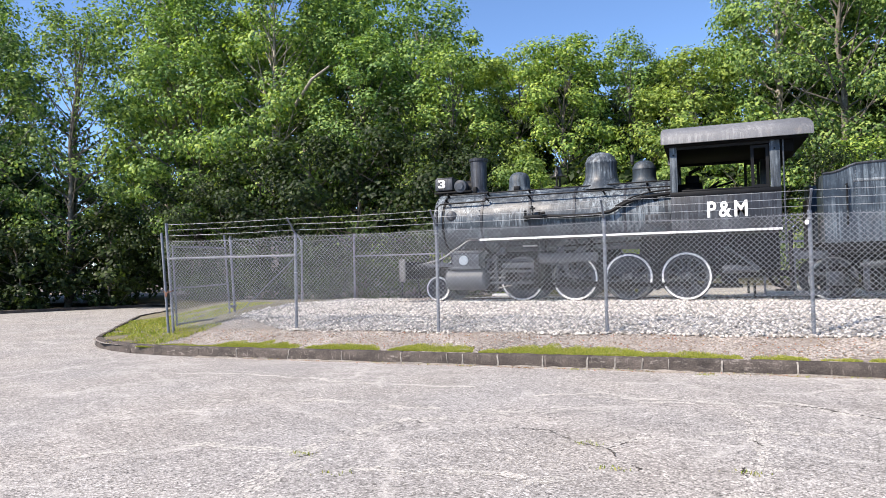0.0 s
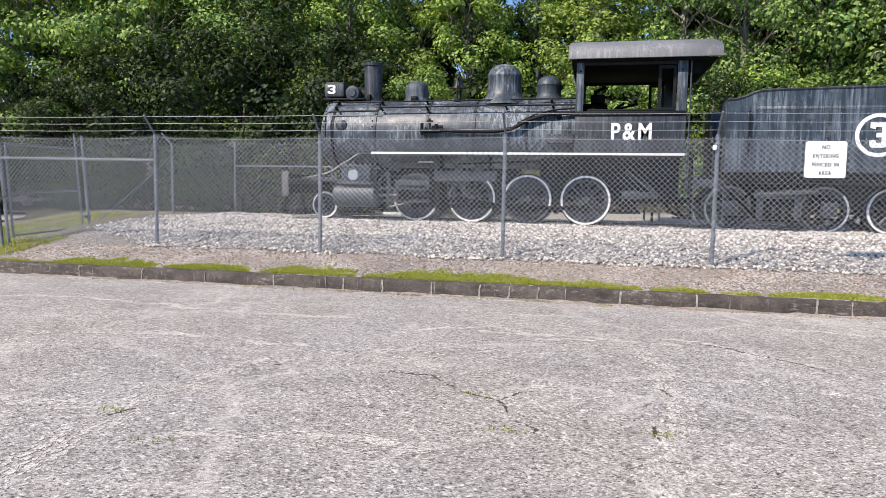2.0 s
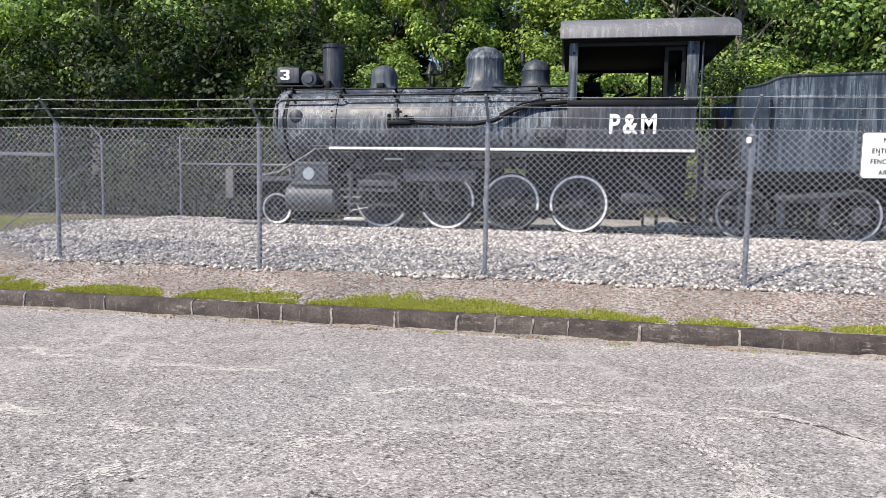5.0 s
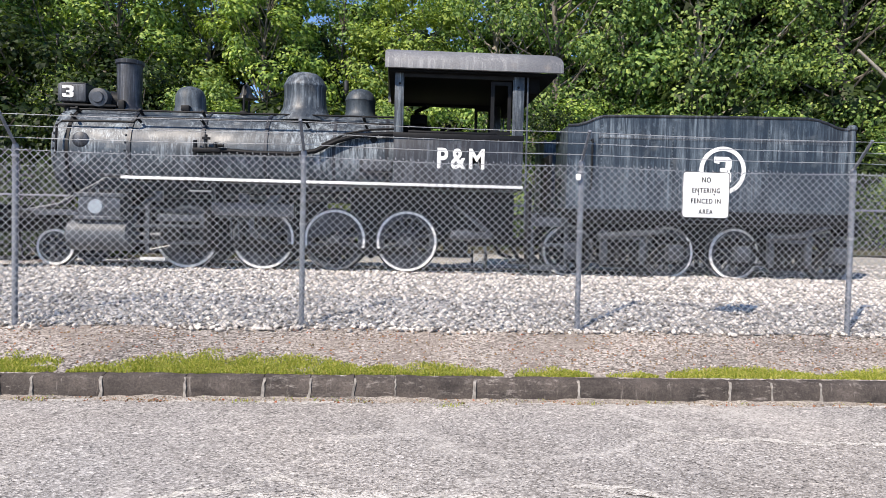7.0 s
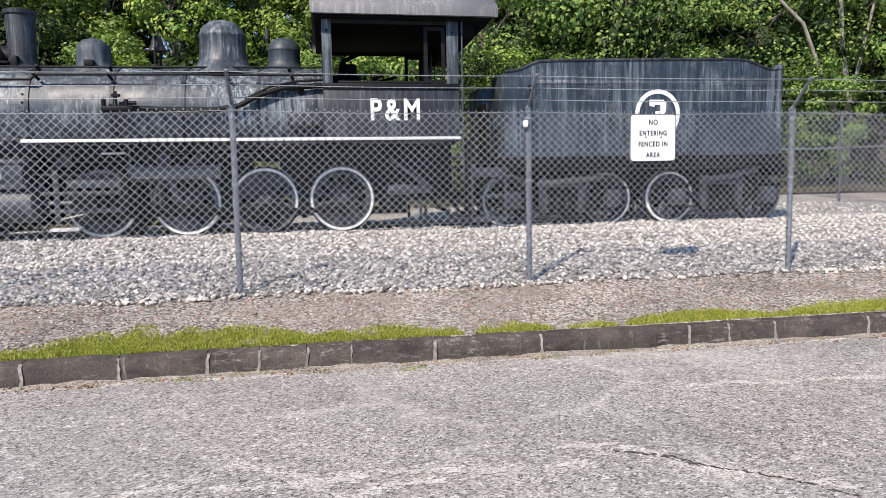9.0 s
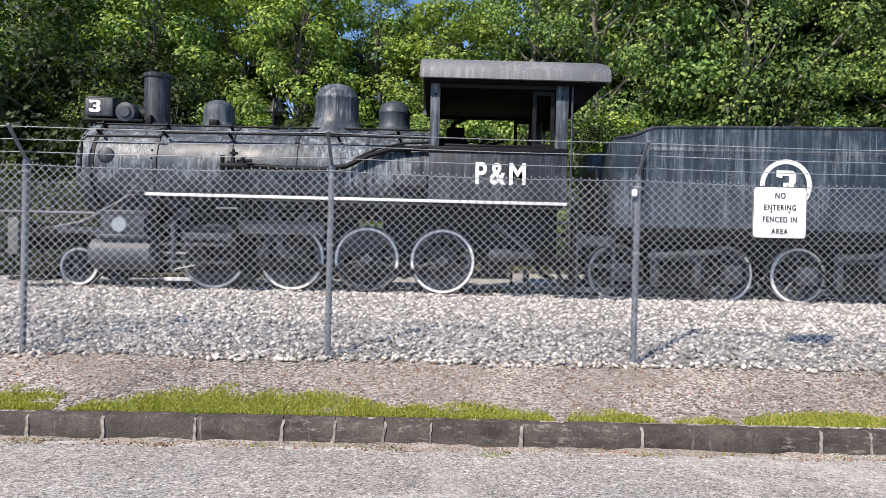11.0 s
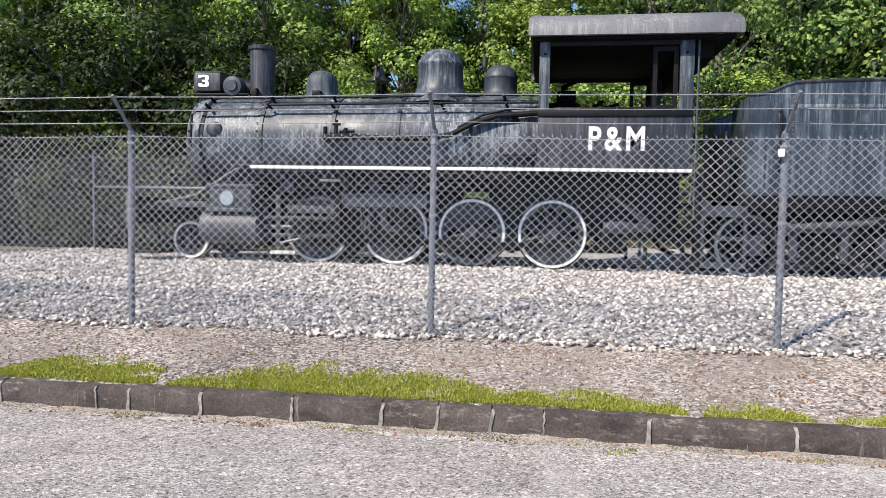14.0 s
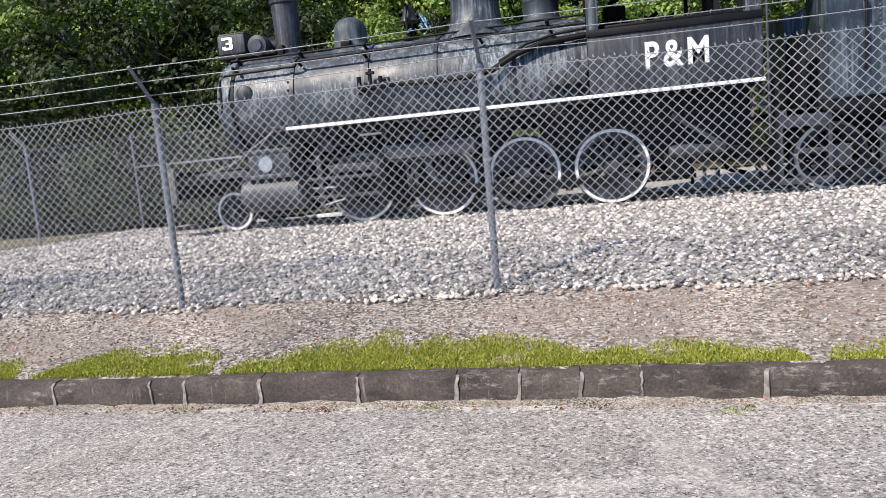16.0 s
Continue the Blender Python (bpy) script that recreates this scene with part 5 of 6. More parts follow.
for p, q in zip(fk, fk[1:]):
    d = (Vector((*q, 0)) - Vector((*p, 0))).normalized()
    nr = Vector((-d.y, d.x, 0))
    part("kerb_stone", Build().rings([[Vector((*c, z)) + nr * a for a, z in ((0, -0.05), (0, 0.14), (0.16, 0.15), (0.16, -0.05))] for c in (p, q)]), KERB, far)

# ---- cracks in the asphalt ----
def crack(name, line, width, mat, label, lift, dense=1.0, big=1.0):
    """Small ragged flecks strewn along a line."""
    b, r = Build(), random.Random(int(abs(line[0][0] * 97 + line[0][1] * 31) * 10))
    pts = [Vector((x, y, 0)) for x, y in line]
    for p, q in zip(pts, pts[1:]):
        for i in range(int((q - p).length * 290 * dense)):
            c = p.lerp(q, r.random())
            if noise.noise((c.x * 1.9, c.y * 1.9, 6)) < -0.28:
                continue
            wander = Vector((noise.noise((c.x * 2.2, c.y * 2.2, 1)), noise.noise((c.x * 2.2, c.y * 2.2, 5)), 0)) * 0.16
            c = c + wander + Vector((r.gauss(0, width), r.gauss(0, width), 0))
            s, k = r.uniform(0.006, 0.024) * big, r.randint(4, 6)
            d = (q - p).normalized()
            ring = []
            for m in range(k):
                a = 2 * math.pi * m / k + r.uniform(-0.3, 0.3)
                v = d * math.cos(a) * s * r.uniform(0.8, 2.2) + Vector((-d.y, d.x, 0)) * math.sin(a) * s * r.uniform(0.5, 1.0)
                ring.append((c.x + v.x, c.y + v.y, 0.0158 + lift + 0.0006 * r.random()))
            b.add(ring, [tuple(range(k))])
    me = b.mesh(name, mat)
    return tagged(new(name, me), label, "crack", "", "structure")


PALE = [[(-4.2, -5.2), (-3.57, -5.03), (-2.6, -4.85), (-1.59, -4.8), (-0.9, -4.95)], [(-1.31, -7.88), (-1.45, -7.3), (-1.45, -6.6), (-1.3, -5.6), (-0.7, -5.1), (0.0, -4.75), (0.6, -4.45)], [(1.88, -4.3), (1.9, -4.9), (1.97, -5.6), (1.85, -6.4), (1.75, -7.1), (1.8, -8.2)], [(1.97, -5.0), (2.6, -5.15), (3.38, -5.22), (4.6, -5.2)], [(0.2, -3.75), (1.13, -3.83), (1.8, -3.9), (2.4, -3.75)], [(-0.28, -3.92), (0.39, -3.5), (1.0, -4.01), (1.78, -3.9)], [(-0.9, -7.2), (-0.3, -6.9), (0.4, -6.95), (1.0, -6.65)], [(0.77, -5.96), (1.15, -5.5), (1.5, -5.2), (1.9, -5.05)], [(-6, -3.4), (-4, -3.3), (-2.5, -3.6), (-0.8, -3.5)], [(3.0, -2.6), (4.2, -2.9), (5.6, -2.8), (7, -3.1)], [(-3.4, -7.6), (-2.6, -6.9), (-1.5, -6.7)], [(2.03, -3.54), (2.5, -3.77), (2.86, -4.27), (3.6, -4.6)]]
for k, line in enumerate(PALE):
    crack("pavement_crack", line, (0.04, 0.07, 0.06, 0.035, 0.03, 0.026, 0.035, 0.026, 0.024, 0.024, 0.035, 0.024)[k], DUST, "pale dusty filled crack across the asphalt", 0.0012, 0.8, 0.9)
FOOT = [(x, kerb_y(x) - 0.03) for x in (-7, -5, -3, -1, 1, 3, 5, 8, 12)]
crack("pavement_crack", FOOT, 0.028, DUST, "pale grit gathered along the kerb foot", 0.0012)
b = Build()
rows = []
for k in range(300):
    x = -7.0 + k * 0.065
    q = 0.55 + 0.9 * noise.noise((x * 1.6, 2, 0)) + 0.5 * noise.noise((x * 6.5, 7, 0))
    q = max(0.05, q)
    y = kerb_y(x)
    rows.append([(x, y - 0.05 - 0.08 * q, 0.0135), (x, y - 0.02 - 0.03 * q, 0.017 + 0.012 * q), (x, y + 0.02, 0.022 + 0.03 * q), (x, y + 0.025, 0.0)])
b.rings(rows, False, False)
tagged(new("grit", b.mesh("grit", GRIT)), "pale sandy grit banked against the kerb foot", "grit", "", "structure")
DARKS = [[(-1.05, -5.53), (-0.78, -5.42), (-0.6, -5.5)], [(-0.1, -5.5), (0.2, -5.55), (0.45, -5.7)], [(0.55, -5.85), (0.77, -5.96), (0.95, -5.8)], [(0.77, -5.96), (0.85, -6.15)], [(0.95, -6.5), (1.0, -6.65), (0.9, -6.8)], [(2.35, -3.75), (2.6, -3.85), (2.9, -4.3), (3.2, -4.5)], [(1.74, -6.2), (1.78, -6.45)], [(2.5, -3.78), (2.7, -4.0)], [(-1.6, -6.85), (-1.35, -6.75)], [(1.9, -5.4), (1.95, -5.6)]]
for k, line in enumerate(DARKS):
    crack("pavement_crack", line, 0.006, CRACK, "dark open crack in the asphalt", 0.0024, 0.36, 0.5)


# ---- trees ----
def tree_meshes(seed, height, spread, clumps, per, size, leaf_mat, bark, low=0.25, trunk_r=0.16, lean=0.0):
    """Trunk with limbs, and a crown of many small leaves in loose clumps at the limbs' ends."""
    r = random.Random(seed)
    rg = np.random.default_rng(seed)
    tb = Build()
    pts = [Vector((0, 0, -0.3))]
    for i in range(1, 9):
        q = i / 8
        pts.append(Vector((lean * q * height + r.uniform(-0.12, 0.12) * q * 2, r.uniform(-0.12, 0.12) * q * 2, height * 0.92 * q)))
    tb.tube(pts, trunk_r, 8, 0.03)
    centres = []
    for k in range(clumps):
        q = low + (1 - low) * ((k + 0.5) / clumps)
        a = k * 2.399 + r.uniform(-0.5, 0.5)
        prof = math.sin(min(1.0, (q - low * 0.7) / (1 - low * 0.7)) ** 0.75 * math.pi * 0.93) * 0.85 + 0.18
        rad = spread * prof * r.uniform(0.45, 1.0)
        f = min(7.999, max(0.0, (q - 0.12) * 8))
        root = pts[int(f)].lerp(pts[int(f) + 1], f % 1)
        c = Vector((root.x + math.cos(a) * rad, root.y + math.sin(a) * rad, q * height + r.uniform(-0.4, 0.4)))
        mid = root.lerp(c, 0.5) + Vector((0, 0, -0.12 * rad + r.uniform(-0.1, 0.2)))
        tb.tube([root, mid, c], trunk_r * 0.32 * (1.1 - q * 0.6), 5, 0.012)
        centres.append((c, r.uniform(0.65, 1.15)))
    n = clumps * per
    idx = np.repeat(np.arange(clumps), per)
    cen = np.array([list(c) for c, _ in centres])[idx]
    sc = np.array([s for _, s in centres])[idx][:, None]
    d = rg.normal(size=(n, 3))
    d /= np.linalg.norm(d, axis=1)[:, None]
    rad = rg.random((n, 1)) ** 0.35
    blob = spread * 0.31
    pos = cen + d * rad * sc * blob * np.array([1.0, 1.0, 0.62])
    axis = np.array([lean * 0.5 * height, 0.0, height * 0.55])
    outw = pos - axis
    outw /= np.linalg.norm(outw, axis=1)[:, None]
    nrm = outw * 0.4 + d * 0.75 + rg.normal(size=(n, 3)) * 0.38 + np.array([0, 0, 0.5])
    nrm /= np.linalg.norm(nrm, axis=1)[:, None]
    t = np.cross(nrm, rg.normal(size=(n, 3)))
    t /= np.linalg.norm(t, axis=1)[:, None] + 1e-9
    u = np.cross(nrm, t)
    s = size * rg.uniform(0.55, 1.25, (n, 1))
    v = np.empty((n, 4, 3))
    v[:, 0] = pos - t * s
    v[:, 1] = pos - u * s * 0.62 + nrm * s * 0.14
    v[:, 2] = pos + t * s - nrm * s * 0.2
    v[:, 3] = pos + u * s * 0.62 + nrm * s * 0.14
    f = np.arange(n * 4).reshape(n, 4)
    tris = np.concatenate([f[:, [0, 1, 3]], f[:, [1, 2, 3]]])
    cm = bpy.data.meshes.new("crown")
    cm.from_pydata(v.reshape(-1, 3).tolist(), [], tris.tolist())
    cm.materials.append(leaf_mat)
    return tb.mesh("trunk", bark, 60), cm


KINDS = [
    tree_meshes(11, 14, 3.3, 66, 265, 0.098, LEAF, BARK, 0.22),
    tree_meshes(12, 12.5, 3.0, 60, 265, 0.096, LEAF, BARK, 0.2),
    tree_meshes(13, 16, 3.5, 70, 265, 0.102, LEAF, BARK_PALE, 0.26, 0.2),
    tree_meshes(14, 13, 3.4, 62, 270, 0.096, LEAF, BARK_PALE, 0.28, 0.17, 0.05),
    tree_meshes(15, 11, 2.9, 56, 265, 0.096, LEAF_LIGHT, BARK, 0.18),
    tree_meshes(16, 14, 3.6, 44, 150, 0.1, LEAF_DEEP, BARK, 0.22, 0.17, 0.03),
    tree_meshes(17, 14.5, 3.5, 66, 330, 0.076, LEAF_DEEP, BARK, 0.2, 0.18),
    tree_meshes(18, 13, 3.3, 64, 330, 0.072, LEAF_DEEP, BARK_PALE, 0.22, 0.17, 0.03),
]
# thinner crowns of larger leaves for the rows behind
BEHIND = [
    tree_meshes(41, 14, 3.6, 54, 140, 0.19, LEAF, BARK, 0.2),
    tree_meshes(42, 12.5, 3.3, 50, 140, 0.18, LEAF, BARK, 0.15),
    tree_meshes(43, 16, 3.8, 58, 140, 0.2, LEAF, BARK, 0.22, 0.2),
    tree_meshes(44, 13, 3.6, 52, 140, 0.19, LEAF, BARK, 0.2),
    tree_meshes(45, 11, 3.3, 48, 140, 0.18, LEAF, BARK, 0.1),
]
# The last three kinds paint the shade under the trees by leaf colour.
SHRUBS = [tree_meshes(21, 3.6, 1.6, 36, 260, 0.06, LEAF_LIGHT, BARK, 0.05, 0.05), tree_meshes(22, 4.4, 1.9, 38, 260, 0.065, LEAF, BARK, 0.04, 0.06), tree_meshes(23, 3.0, 1.9, 30, 100, 0.105, LEAF_SHADE, BARK, 0.02, 0.04), tree_meshes(24, 4.2, 2.3, 36, 95, 0.12, LEAF_SHADE, BARK, 0.02, 0.05), tree_meshes(25, 4.2, 2.3, 40, 230, 0.058, LEAF_SHADE, BARK, 0.02, 0.04)]


def plant(kinds, k, x, y, s, name, label, category, group, z=None, turn=None):
    z = (under(x, y) if x > lerp(EDGE, y) else -0.03) if z is None else z
    t = new(name)
    t.empty_display_size = 0.3
    t.matrix_basis = Matrix.LocRotScale((x, y, z), Euler((0, 0, turn if turn is not None else random.random() * 6.283)), (s, s, s * random.uniform(0.95, 1.05)))
    for n, me in zip(("trunk", "crown"), kinds[k]):
        o = new(n, me)
        o.parent = t
        o.matrix_basis = Matrix.Identity(4)
    return tagged(t, label, category, group)


random.seed(31)
TREES = [  # kind, x, y, scale
    (6, -37, 12, 1.05), (7, -33.5, 13, 1.2), (5, -28.8, 14, 1.1), (5, -32.0, 17, 1.2), (2, -26, 18, 1.2), (0, -23, 17, 1.2), (3, -20.5, 19, 1.15), (2, -18, 16.5, 1.08), (0, -15.5, 18.5, 1.1), (1, -13.2, 16.5, 1.0),
    (3, -11.6, 19, 1.16), (1, -8.6, 16.5, 0.86), (4, -6.2, 18.5, 1.0), (1, -3.8, 16.8, 0.83), (0, -1.2, 19.0, 0.70), (4, 1.2, 17.0, 0.84), (2, 4.6, 18.5, 0.86), (6, 6.4, 16.5, 1.0), (3, 9.0, 18.5, 1.15), (7, 11.6, 16.5, 1.2),
    (6, 14.2, 18.5, 1.15), (6, 17.0, 16.5, 1.1), (7, 20.0, 19, 1.3), (1, 23.0, 17, 1.2), (0, 26.5, 19, 1.2),
    (0, -42, 18, 1.3), (3, -30, 24, 1.3), (0, -24, 25, 1.25), (2, -18.5, 25, 1.2), (0, -14, 25, 1.05), (1, -9.5, 25, 1.0), (4, -5.5, 25.5, 1.1), (1, -1, 25, 0.86), (0, 3.0, 25.5, 0.80), (2, 8, 25, 1.05), (0, 12.5, 25, 1.2), (3, 17.5, 25.5, 1.25), (2, 23, 25, 1.2), (0, 29, 25, 1.3),
    (2, -52, 16, 1.3), (1, -47, 16, 1.3), (1, -40, 14, 1.3), (2, -58, 14, 1.3),
 (0, -43, 11, 1.2), (2, 33, 19, 1.2),
]
for k, x, y, s in TREES:
    plant(KINDS if k > 4 or y < 22 and x > -36 else BEHIND, k, x, y, s, "tree", "tall leafy green deciduous tree at the edge of the woods", "tree", "woodland trees")
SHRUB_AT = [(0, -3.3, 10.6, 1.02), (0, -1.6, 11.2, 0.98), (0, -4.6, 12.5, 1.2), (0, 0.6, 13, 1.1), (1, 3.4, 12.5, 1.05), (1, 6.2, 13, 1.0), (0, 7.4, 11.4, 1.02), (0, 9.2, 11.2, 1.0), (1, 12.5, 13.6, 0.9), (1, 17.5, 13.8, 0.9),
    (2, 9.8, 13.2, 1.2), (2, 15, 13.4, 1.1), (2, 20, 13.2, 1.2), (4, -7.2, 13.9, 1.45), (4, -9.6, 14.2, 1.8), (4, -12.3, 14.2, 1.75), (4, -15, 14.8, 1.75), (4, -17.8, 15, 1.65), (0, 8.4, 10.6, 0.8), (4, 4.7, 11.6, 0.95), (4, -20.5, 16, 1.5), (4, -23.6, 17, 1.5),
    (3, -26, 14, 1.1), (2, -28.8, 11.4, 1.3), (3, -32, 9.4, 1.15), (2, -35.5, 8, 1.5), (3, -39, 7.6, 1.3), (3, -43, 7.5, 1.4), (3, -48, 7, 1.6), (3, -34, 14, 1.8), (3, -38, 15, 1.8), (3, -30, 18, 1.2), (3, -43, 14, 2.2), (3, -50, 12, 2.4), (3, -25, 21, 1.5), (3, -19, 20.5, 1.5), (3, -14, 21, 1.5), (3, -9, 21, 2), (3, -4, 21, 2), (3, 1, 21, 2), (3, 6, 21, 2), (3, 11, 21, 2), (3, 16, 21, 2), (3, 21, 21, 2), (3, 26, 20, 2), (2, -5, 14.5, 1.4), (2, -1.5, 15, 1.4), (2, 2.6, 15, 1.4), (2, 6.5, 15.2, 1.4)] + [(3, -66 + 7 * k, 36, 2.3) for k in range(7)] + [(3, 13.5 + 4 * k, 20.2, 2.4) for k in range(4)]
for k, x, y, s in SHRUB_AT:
    plant(SHRUBS, k, x, y, s, "shrub", "bright green leafy shrub behind the fence" if k < 2 else "undergrowth shrub with woodland shade coloured into its leaves", "shrub", "undergrowth shrubs")
# bare leaning pale trunks among the trees
for pts, r in (([(19.0, 14.4, 0.3), (18.6, 14.3, 3.6), (17.8, 14.2, 5.2), (17.0, 14, 6.6), (15.8, 14, 7.6)], 0.1), ([(19.3, 14.6, 0.3), (19.4, 14.6, 4), (19.1, 14.7, 6), (18.9, 14.7, 9.0)], 0.12), ([(19.5, 14.8, 2.6), (19.8, 14.8, 5), (20.4, 14.6, 8.2)], 0.08), ([(-15.8, 15, 9.2), (-14.6, 14.6, 10.2), (-13.6, 14.4, 10.6)], 0.09)):
    solid("bare_limb", Build().tube(pts, r, 8, r * 0.5), BARK_PALE, "pale bare leaning trunk among the trees", "tree", "", "", 60)

# ---- gravel, pebbles, grass ----
rg = np.random.default_rng(5)


def stone_shape(seed):
    """A chipped lump of unit size."""
    bm = bmesh.new()
    bmesh.ops.create_icosphere(bm, subdivisions=1, radius=1)
    r = random.Random(seed)
    for v in bm.verts:
        v.co *= r.uniform(0.62, 1.18)
    bm.verts.index_update()
    v = np.array([list(p.co) for p in bm.verts])
    f = np.array([[p.index for p in q.verts] for q in bm.faces])
    bm.free()
    return v, f


SHAPES = [stone_shape(s) for s in range(6)]


def scatter(name, places, size, mat, squash=0.7):
    """Many stones joined in one mesh."""
    vs, fs, k = [], [], 0
    for i, (x, y, z) in enumerate(places):
        sv, sf = SHAPES[i % 6]
        a = rg.random() * 6.283
        s = size * rg.uniform(0.6, 1.35)
        c, q = math.cos(a), math.sin(a)
        st = np.array([rg.uniform(0.75, 1.3), rg.uniform(0.7, 1.0), squash * rg.uniform(0.7, 1.2)]) * s
        p = sv * st
        tilt = rg.uniform(-0.6, 0.6)
        p = np.stack([p[:, 0] * math.cos(tilt) + p[:, 2] * math.sin(tilt), p[:, 1], -p[:, 0] * math.sin(tilt) + p[:, 2] * math.cos(tilt)], 1)
        vs.append(np.stack([p[:, 0] * c - p[:, 1] * q + x, p[:, 0] * q + p[:, 1] * c + y, p[:, 2] + z], 1))
        fs.append(sf + k)
        k += len(sv)
    me = bpy.data.meshes.new(name)
    me.from_pydata(np.concatenate(vs).tolist(), [], np.concatenate(fs).tolist())
    me.materials.append(mat)
    return me


def gravel_edge(x):
    return -0.12 + 0.1 * noise.noise((x * 0.8, 3, 0)) + 0.5 * smooth(-6, -9, x) * 3


gravel = thing("gravel_bed", (2, 3, 0.35), "bed of pale crushed stone under the locomotive", "gravel", "", "structure")
b = Build()
xs = [-8.6 + k * 0.4 for k in range(58)]
b.rings([[(x, gravel_edge(x) + (7.7 - gravel_edge(x)) * q, under(x, gravel_edge(x) + (7.7 - gravel_edge(x)) * q) + (0.012 if q else -0.03)) for x in xs] for q in (0, 0.02, 0.05, 0.09, 0.14, 0.2, 0.26, 0.33, 0.4, 0.47, 0.6, 0.75, 0.9, 1.0)], False, False)
part("stone_base", b, BED, gravel)
b = Build()
xs = [-1.0 + k * 0.5 for k in range(31)]
b.rings([[(x, y + 0.25 * noise.noise((x * 0.9, y, 0)), under(x, y) + 0.016) for x in xs] for y in (7.75, 8.3, 9.0, 9.8, 10.6, 11.4, 12.2, 13.0)], False, False)
tagged(new("gravel_path", b.mesh("gravel_path", SAND)), "pale sunlit strip of gravel behind the back fence", "path", "", "structure")
places = []
while len(places) < 27000:
    x, y = rg.uniform(-8.6, 11.5), -0.3 + 4.9 * rg.random() ** 1.15
    if y > gravel_edge(x) - 0.05 + 0.12 * rg.random() and not (x < -7.9 and rg.random() < 0.6):
        places.append((x, y, under(x, y) + rg.uniform(0.012, 0.04)))
for k in range(3500):
    x, y = rg.uniform(-8.4, 13.2), rg.uniform(4.4, 7.7)
    places.append((x, y, under(x, y) + 0.02))
near = [p for p in places if 0.5 < p[0] < 2.6 and p[1] < 0.75][:290]
chosen = set(near)
tagged(hang("stones", scatter("stones", [p for p in places if p not in chosen], 0.027, STONES), gravel), kind="stuff")
PIECES = []
for sv, sf in SHAPES:
    me = bpy.data.meshes.new("stone")
    me.from_pydata((sv * 0.029 * np.array([1.1, 0.9, 0.7])).tolist(), [], sf.tolist())
    me.materials.append(STONE_OB)
    PIECES.append(me)
for i, p in enumerate(near):
    hang("stone", PIECES[i % 6], gravel, "", p, (rg.uniform(-0.5, 0.5), rg.uniform(-0.5, 0.5), rg.uniform(0, 6.28)))

PATCHES = [(-1.75, 0.8, 0.7), (0.55, 2.0, 0.42), (-3.3, -1.85, 0.66), (-4.9, -3.45, 0.5), (-7.2, -5.0, 0.58), (2.08, 2.8, 0.32), (2.9, 3.4, 0.2), (3.45, 5.0, 0.38), (4.9, 8.5, 0.46), (-8.6, -6.9, 0.4)]


def turf_depth(x):
    h = 0.0
    for a, c, m in PATCHES:
        if a < x < c:
            q = (x - a) / (c - a)
            h = max(h, m * math.sin(math.pi * q) ** 0.4)
    return h * (0.86 + 0.25 * noise.noise((x * 1.7, 0, 0)) + 0.3 * noise.noise((x * 5.0, 3, 0)))


places = []
for k in range(9000):
    x, y = rg.uniform(-8.6, 9.5), rg.uniform(-1.5, 0.05)
    if y > -1.58 + 0.9 * turf_depth(x) and rg.random() < 0.25 + 0.75 * (noise.noise((x * 1.3, y * 1.6, 7)) + 0.5):
        places.append((x, y, under(x, y) + 0.004))
tagged(new("pebbles", scatter("pebbles", places, 0.013, PEBBLES)), "brownish pebbles strewn over the dirt verge", "pebbles", "", "stuff")

def blades(name, places, height, width, mat, label, category="grass"):
    n = len(places)
    p = np.array(places)
    a = rg.random(n) * 6.283
    h = height * rg.uniform(0.4, 1.25, n)
    w = width * rg.uniform(0.6, 1.3, n)
    ln = rg.uniform(0.1, 0.9, n) * h
    b_ = rg.random(n) * 6.283
    v = np.empty((n, 4, 3))
    dx, dy = np.cos(a) * w, np.sin(a) * w
    v[:, 0] = p + np.stack([-dx, -dy, np.zeros(n)], 1)
    v[:, 1] = p + np.stack([dx, dy, np.zeros(n)], 1)
    m = p + np.stack([np.cos(b_) * ln * 0.35, np.sin(b_) * ln * 0.35, h * 0.65], 1)
    v[:, 2] = m + np.stack([dx * 0.7, dy * 0.7, np.zeros(n)], 1)
    v[:, 3] = p + np.stack([np.cos(b_) * ln, np.sin(b_) * ln, h], 1)
    f = np.arange(n * 4).reshape(n, 4)
    me = bpy.data.meshes.new(name)
    me.from_pydata(v.reshape(-1, 3).tolist(), [], np.concatenate([f[:, [0, 1, 2]], f[:, [0, 2, 3]]]).tolist())
    me.materials.append(mat)
    return tagged(new(name, me), label, category, "", "stuff")


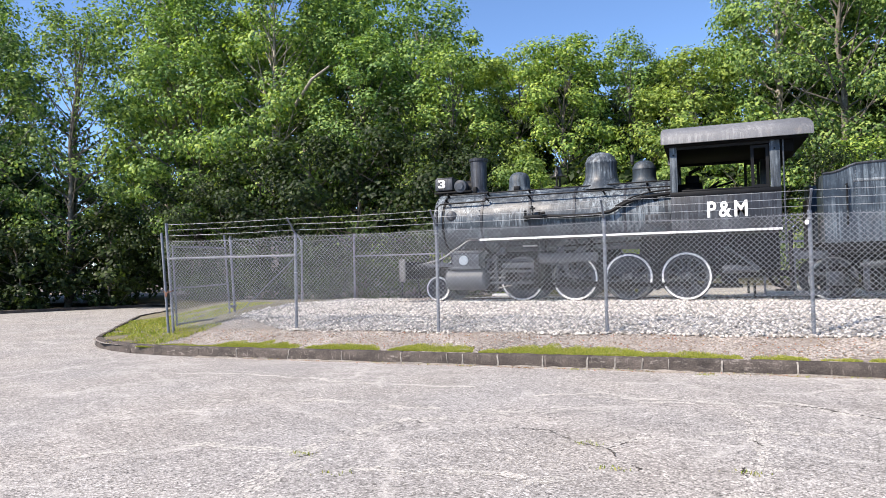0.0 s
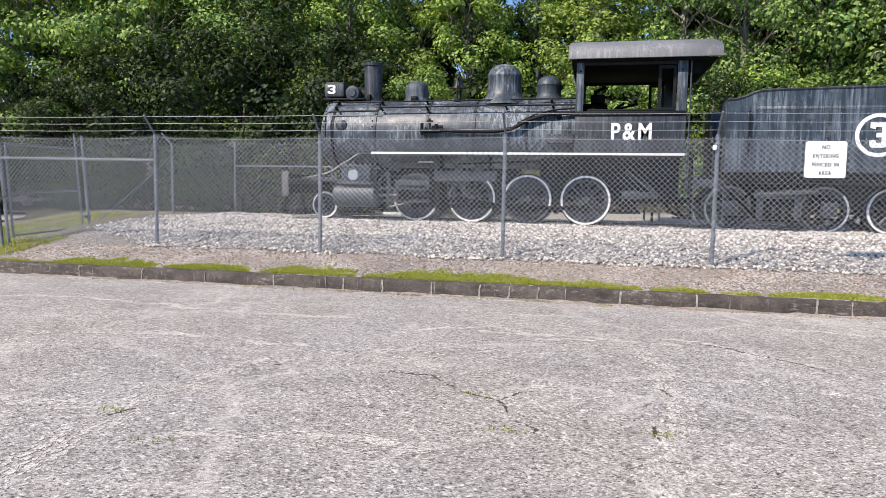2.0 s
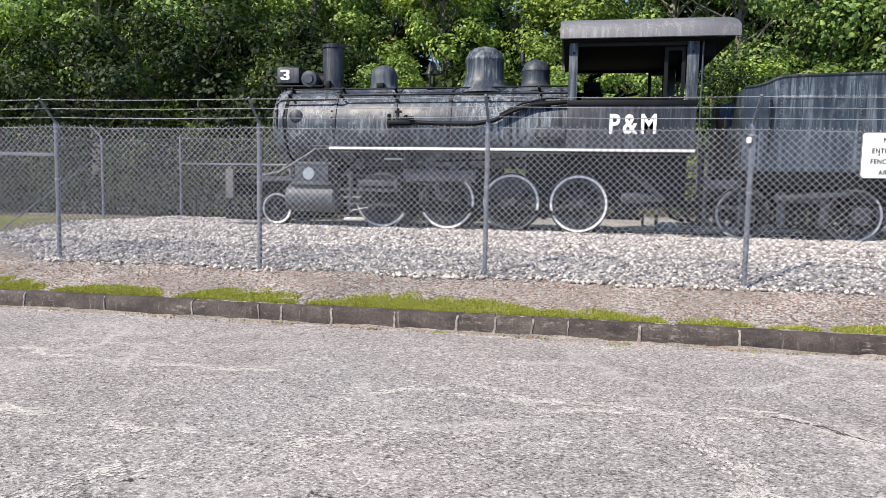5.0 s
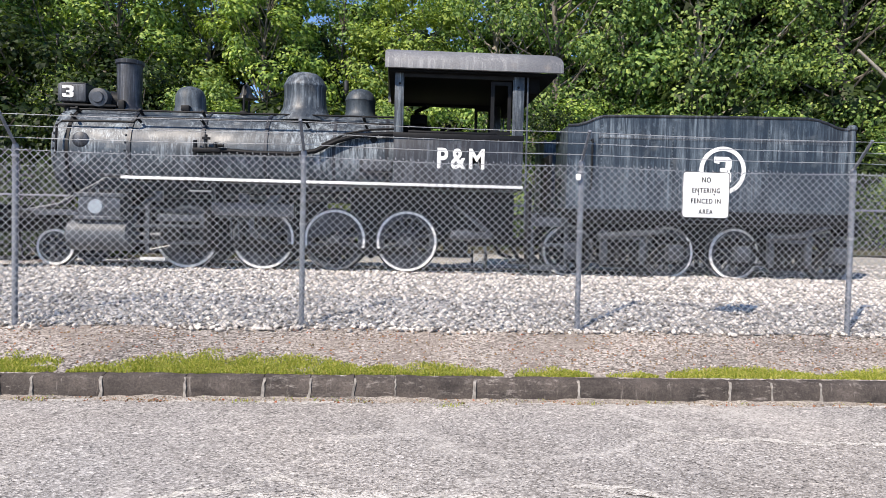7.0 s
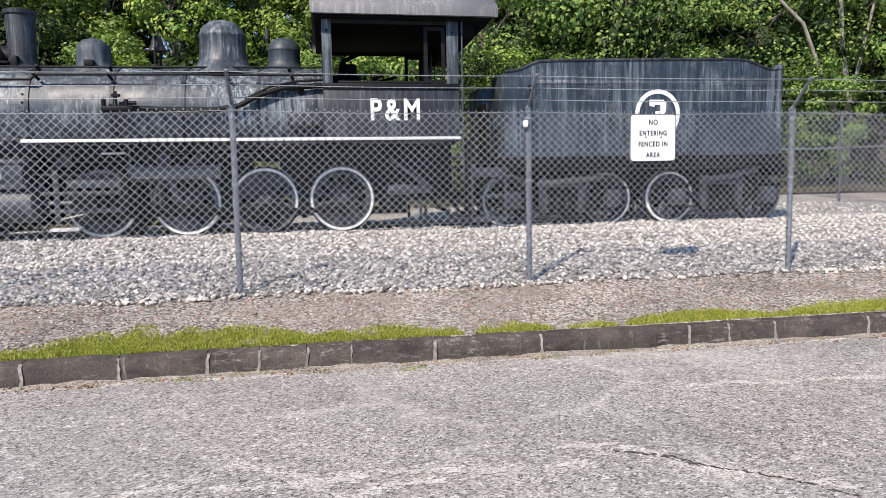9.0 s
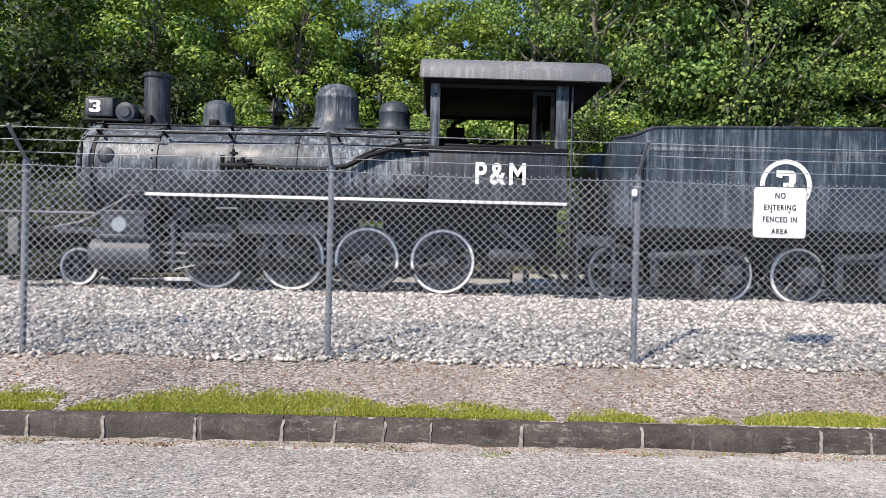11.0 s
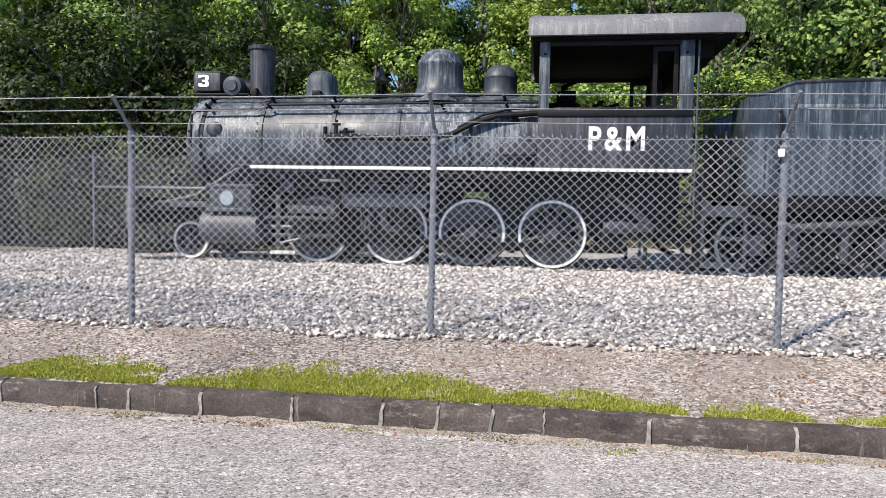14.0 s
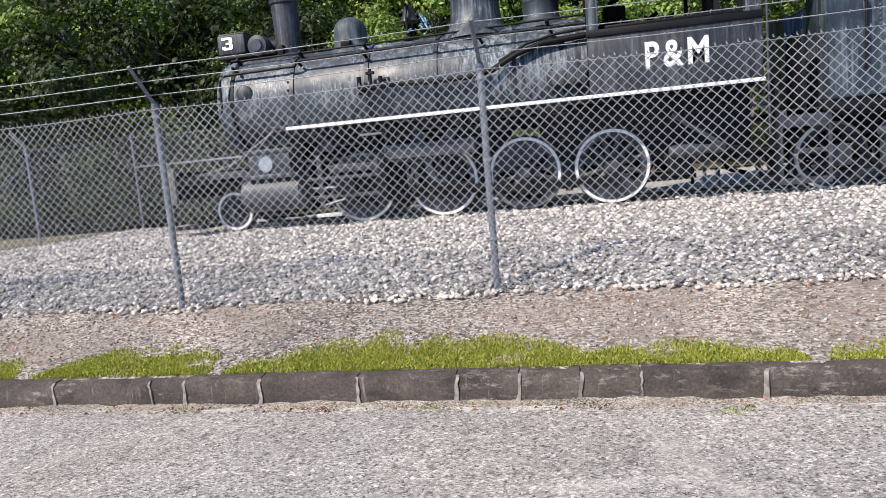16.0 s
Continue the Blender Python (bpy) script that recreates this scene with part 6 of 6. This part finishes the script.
places = []
while len(places) < 95000:
    x = rg.uniform(-8.6, 8.5)
    t = turf_depth(x)
    y = -1.57 + rg.random() * 0.95
    if t > 0.02 and y < -1.6 + t * rg.uniform(0.4, 1.2) and rg.random() < (0.35 + noise.noise((x * 2.5, y * 4, 2)) + 0.3) * (1.2 - (y + 1.6) / t * 0.4):
        places.append((x, y, under(x, y) - 0.004))
blades("grass", places, 0.027, 0.0055, GRASS, "patchy yellow-green grass growing behind the kerb")
places = []
while len(places) < 14000:
    y = rg.uniform(-1.3, 4)
    x = lerp(EDGE, y) + 0.2 + rg.random() * 6.5
    if x < -8.3 and (y < 0.6 or x < -9.3) and y < 4.0 and noise.noise((x * 0.8, y * 0.8, 4)) > -0.3:
        places.append((x, y, under(x, y) - 0.004))
blades("grass", places, 0.06, 0.008, GRASS, "yellowish mown grass on the kerbed island tip")
# weeds in pavement cracks and along the kerb foot
places = []
for cx, cy, n in ((-1.5, -6.85, 60), (-1.0, -7.25, 40), (0.6, -5.88, 70), (0.9, -6.55, 60), (1.78, -6.4, 60), (1.5, -1.86, 90), (-0.2, -1.78, 60), (0.72, -1.76, 60), (-1.9, -1.76, 60), (2.7, -1.8, 60)):
    for k in range(n // 2):
        places.append((cx + rg.normal() * 0.07, cy + rg.normal() * 0.035, 0.012))
for k in range(900):
    x = rg.uniform(-6, 7)
    if noise.noise((x * 1.7, 0, 3)) > 0.0:
        places.append((x, kerb_y(x) - rg.random() ** 2 * 0.08, 0.012))
blades("weeds", places, 0.028, 0.005, GRASS, "small yellowish weeds in cracks and along the kerb foot", "weeds")
places = []
for k in range(900):
    x = rg.uniform(-6, 7) if k % 3 else rg.choice([-1.9, -0.95, 0.7, -1.1, 2.6]) + rg.normal() * 0.12
    places.append((x, kerb_y(x) - rg.random() ** 2 * 0.14, 0.018))
for k in range(2600):
    x, y = rg.uniform(-8, 8), rg.uniform(-1.45, 0.0)
    if y > -1.58 + turf_depth(x):
        places.append((x, y, under(x, y) + 0.006))
blades("leaf_litter", places, 0.016, 0.012, DRY, "dry brown and reddish fallen leaves along the kerb", "leaf litter")
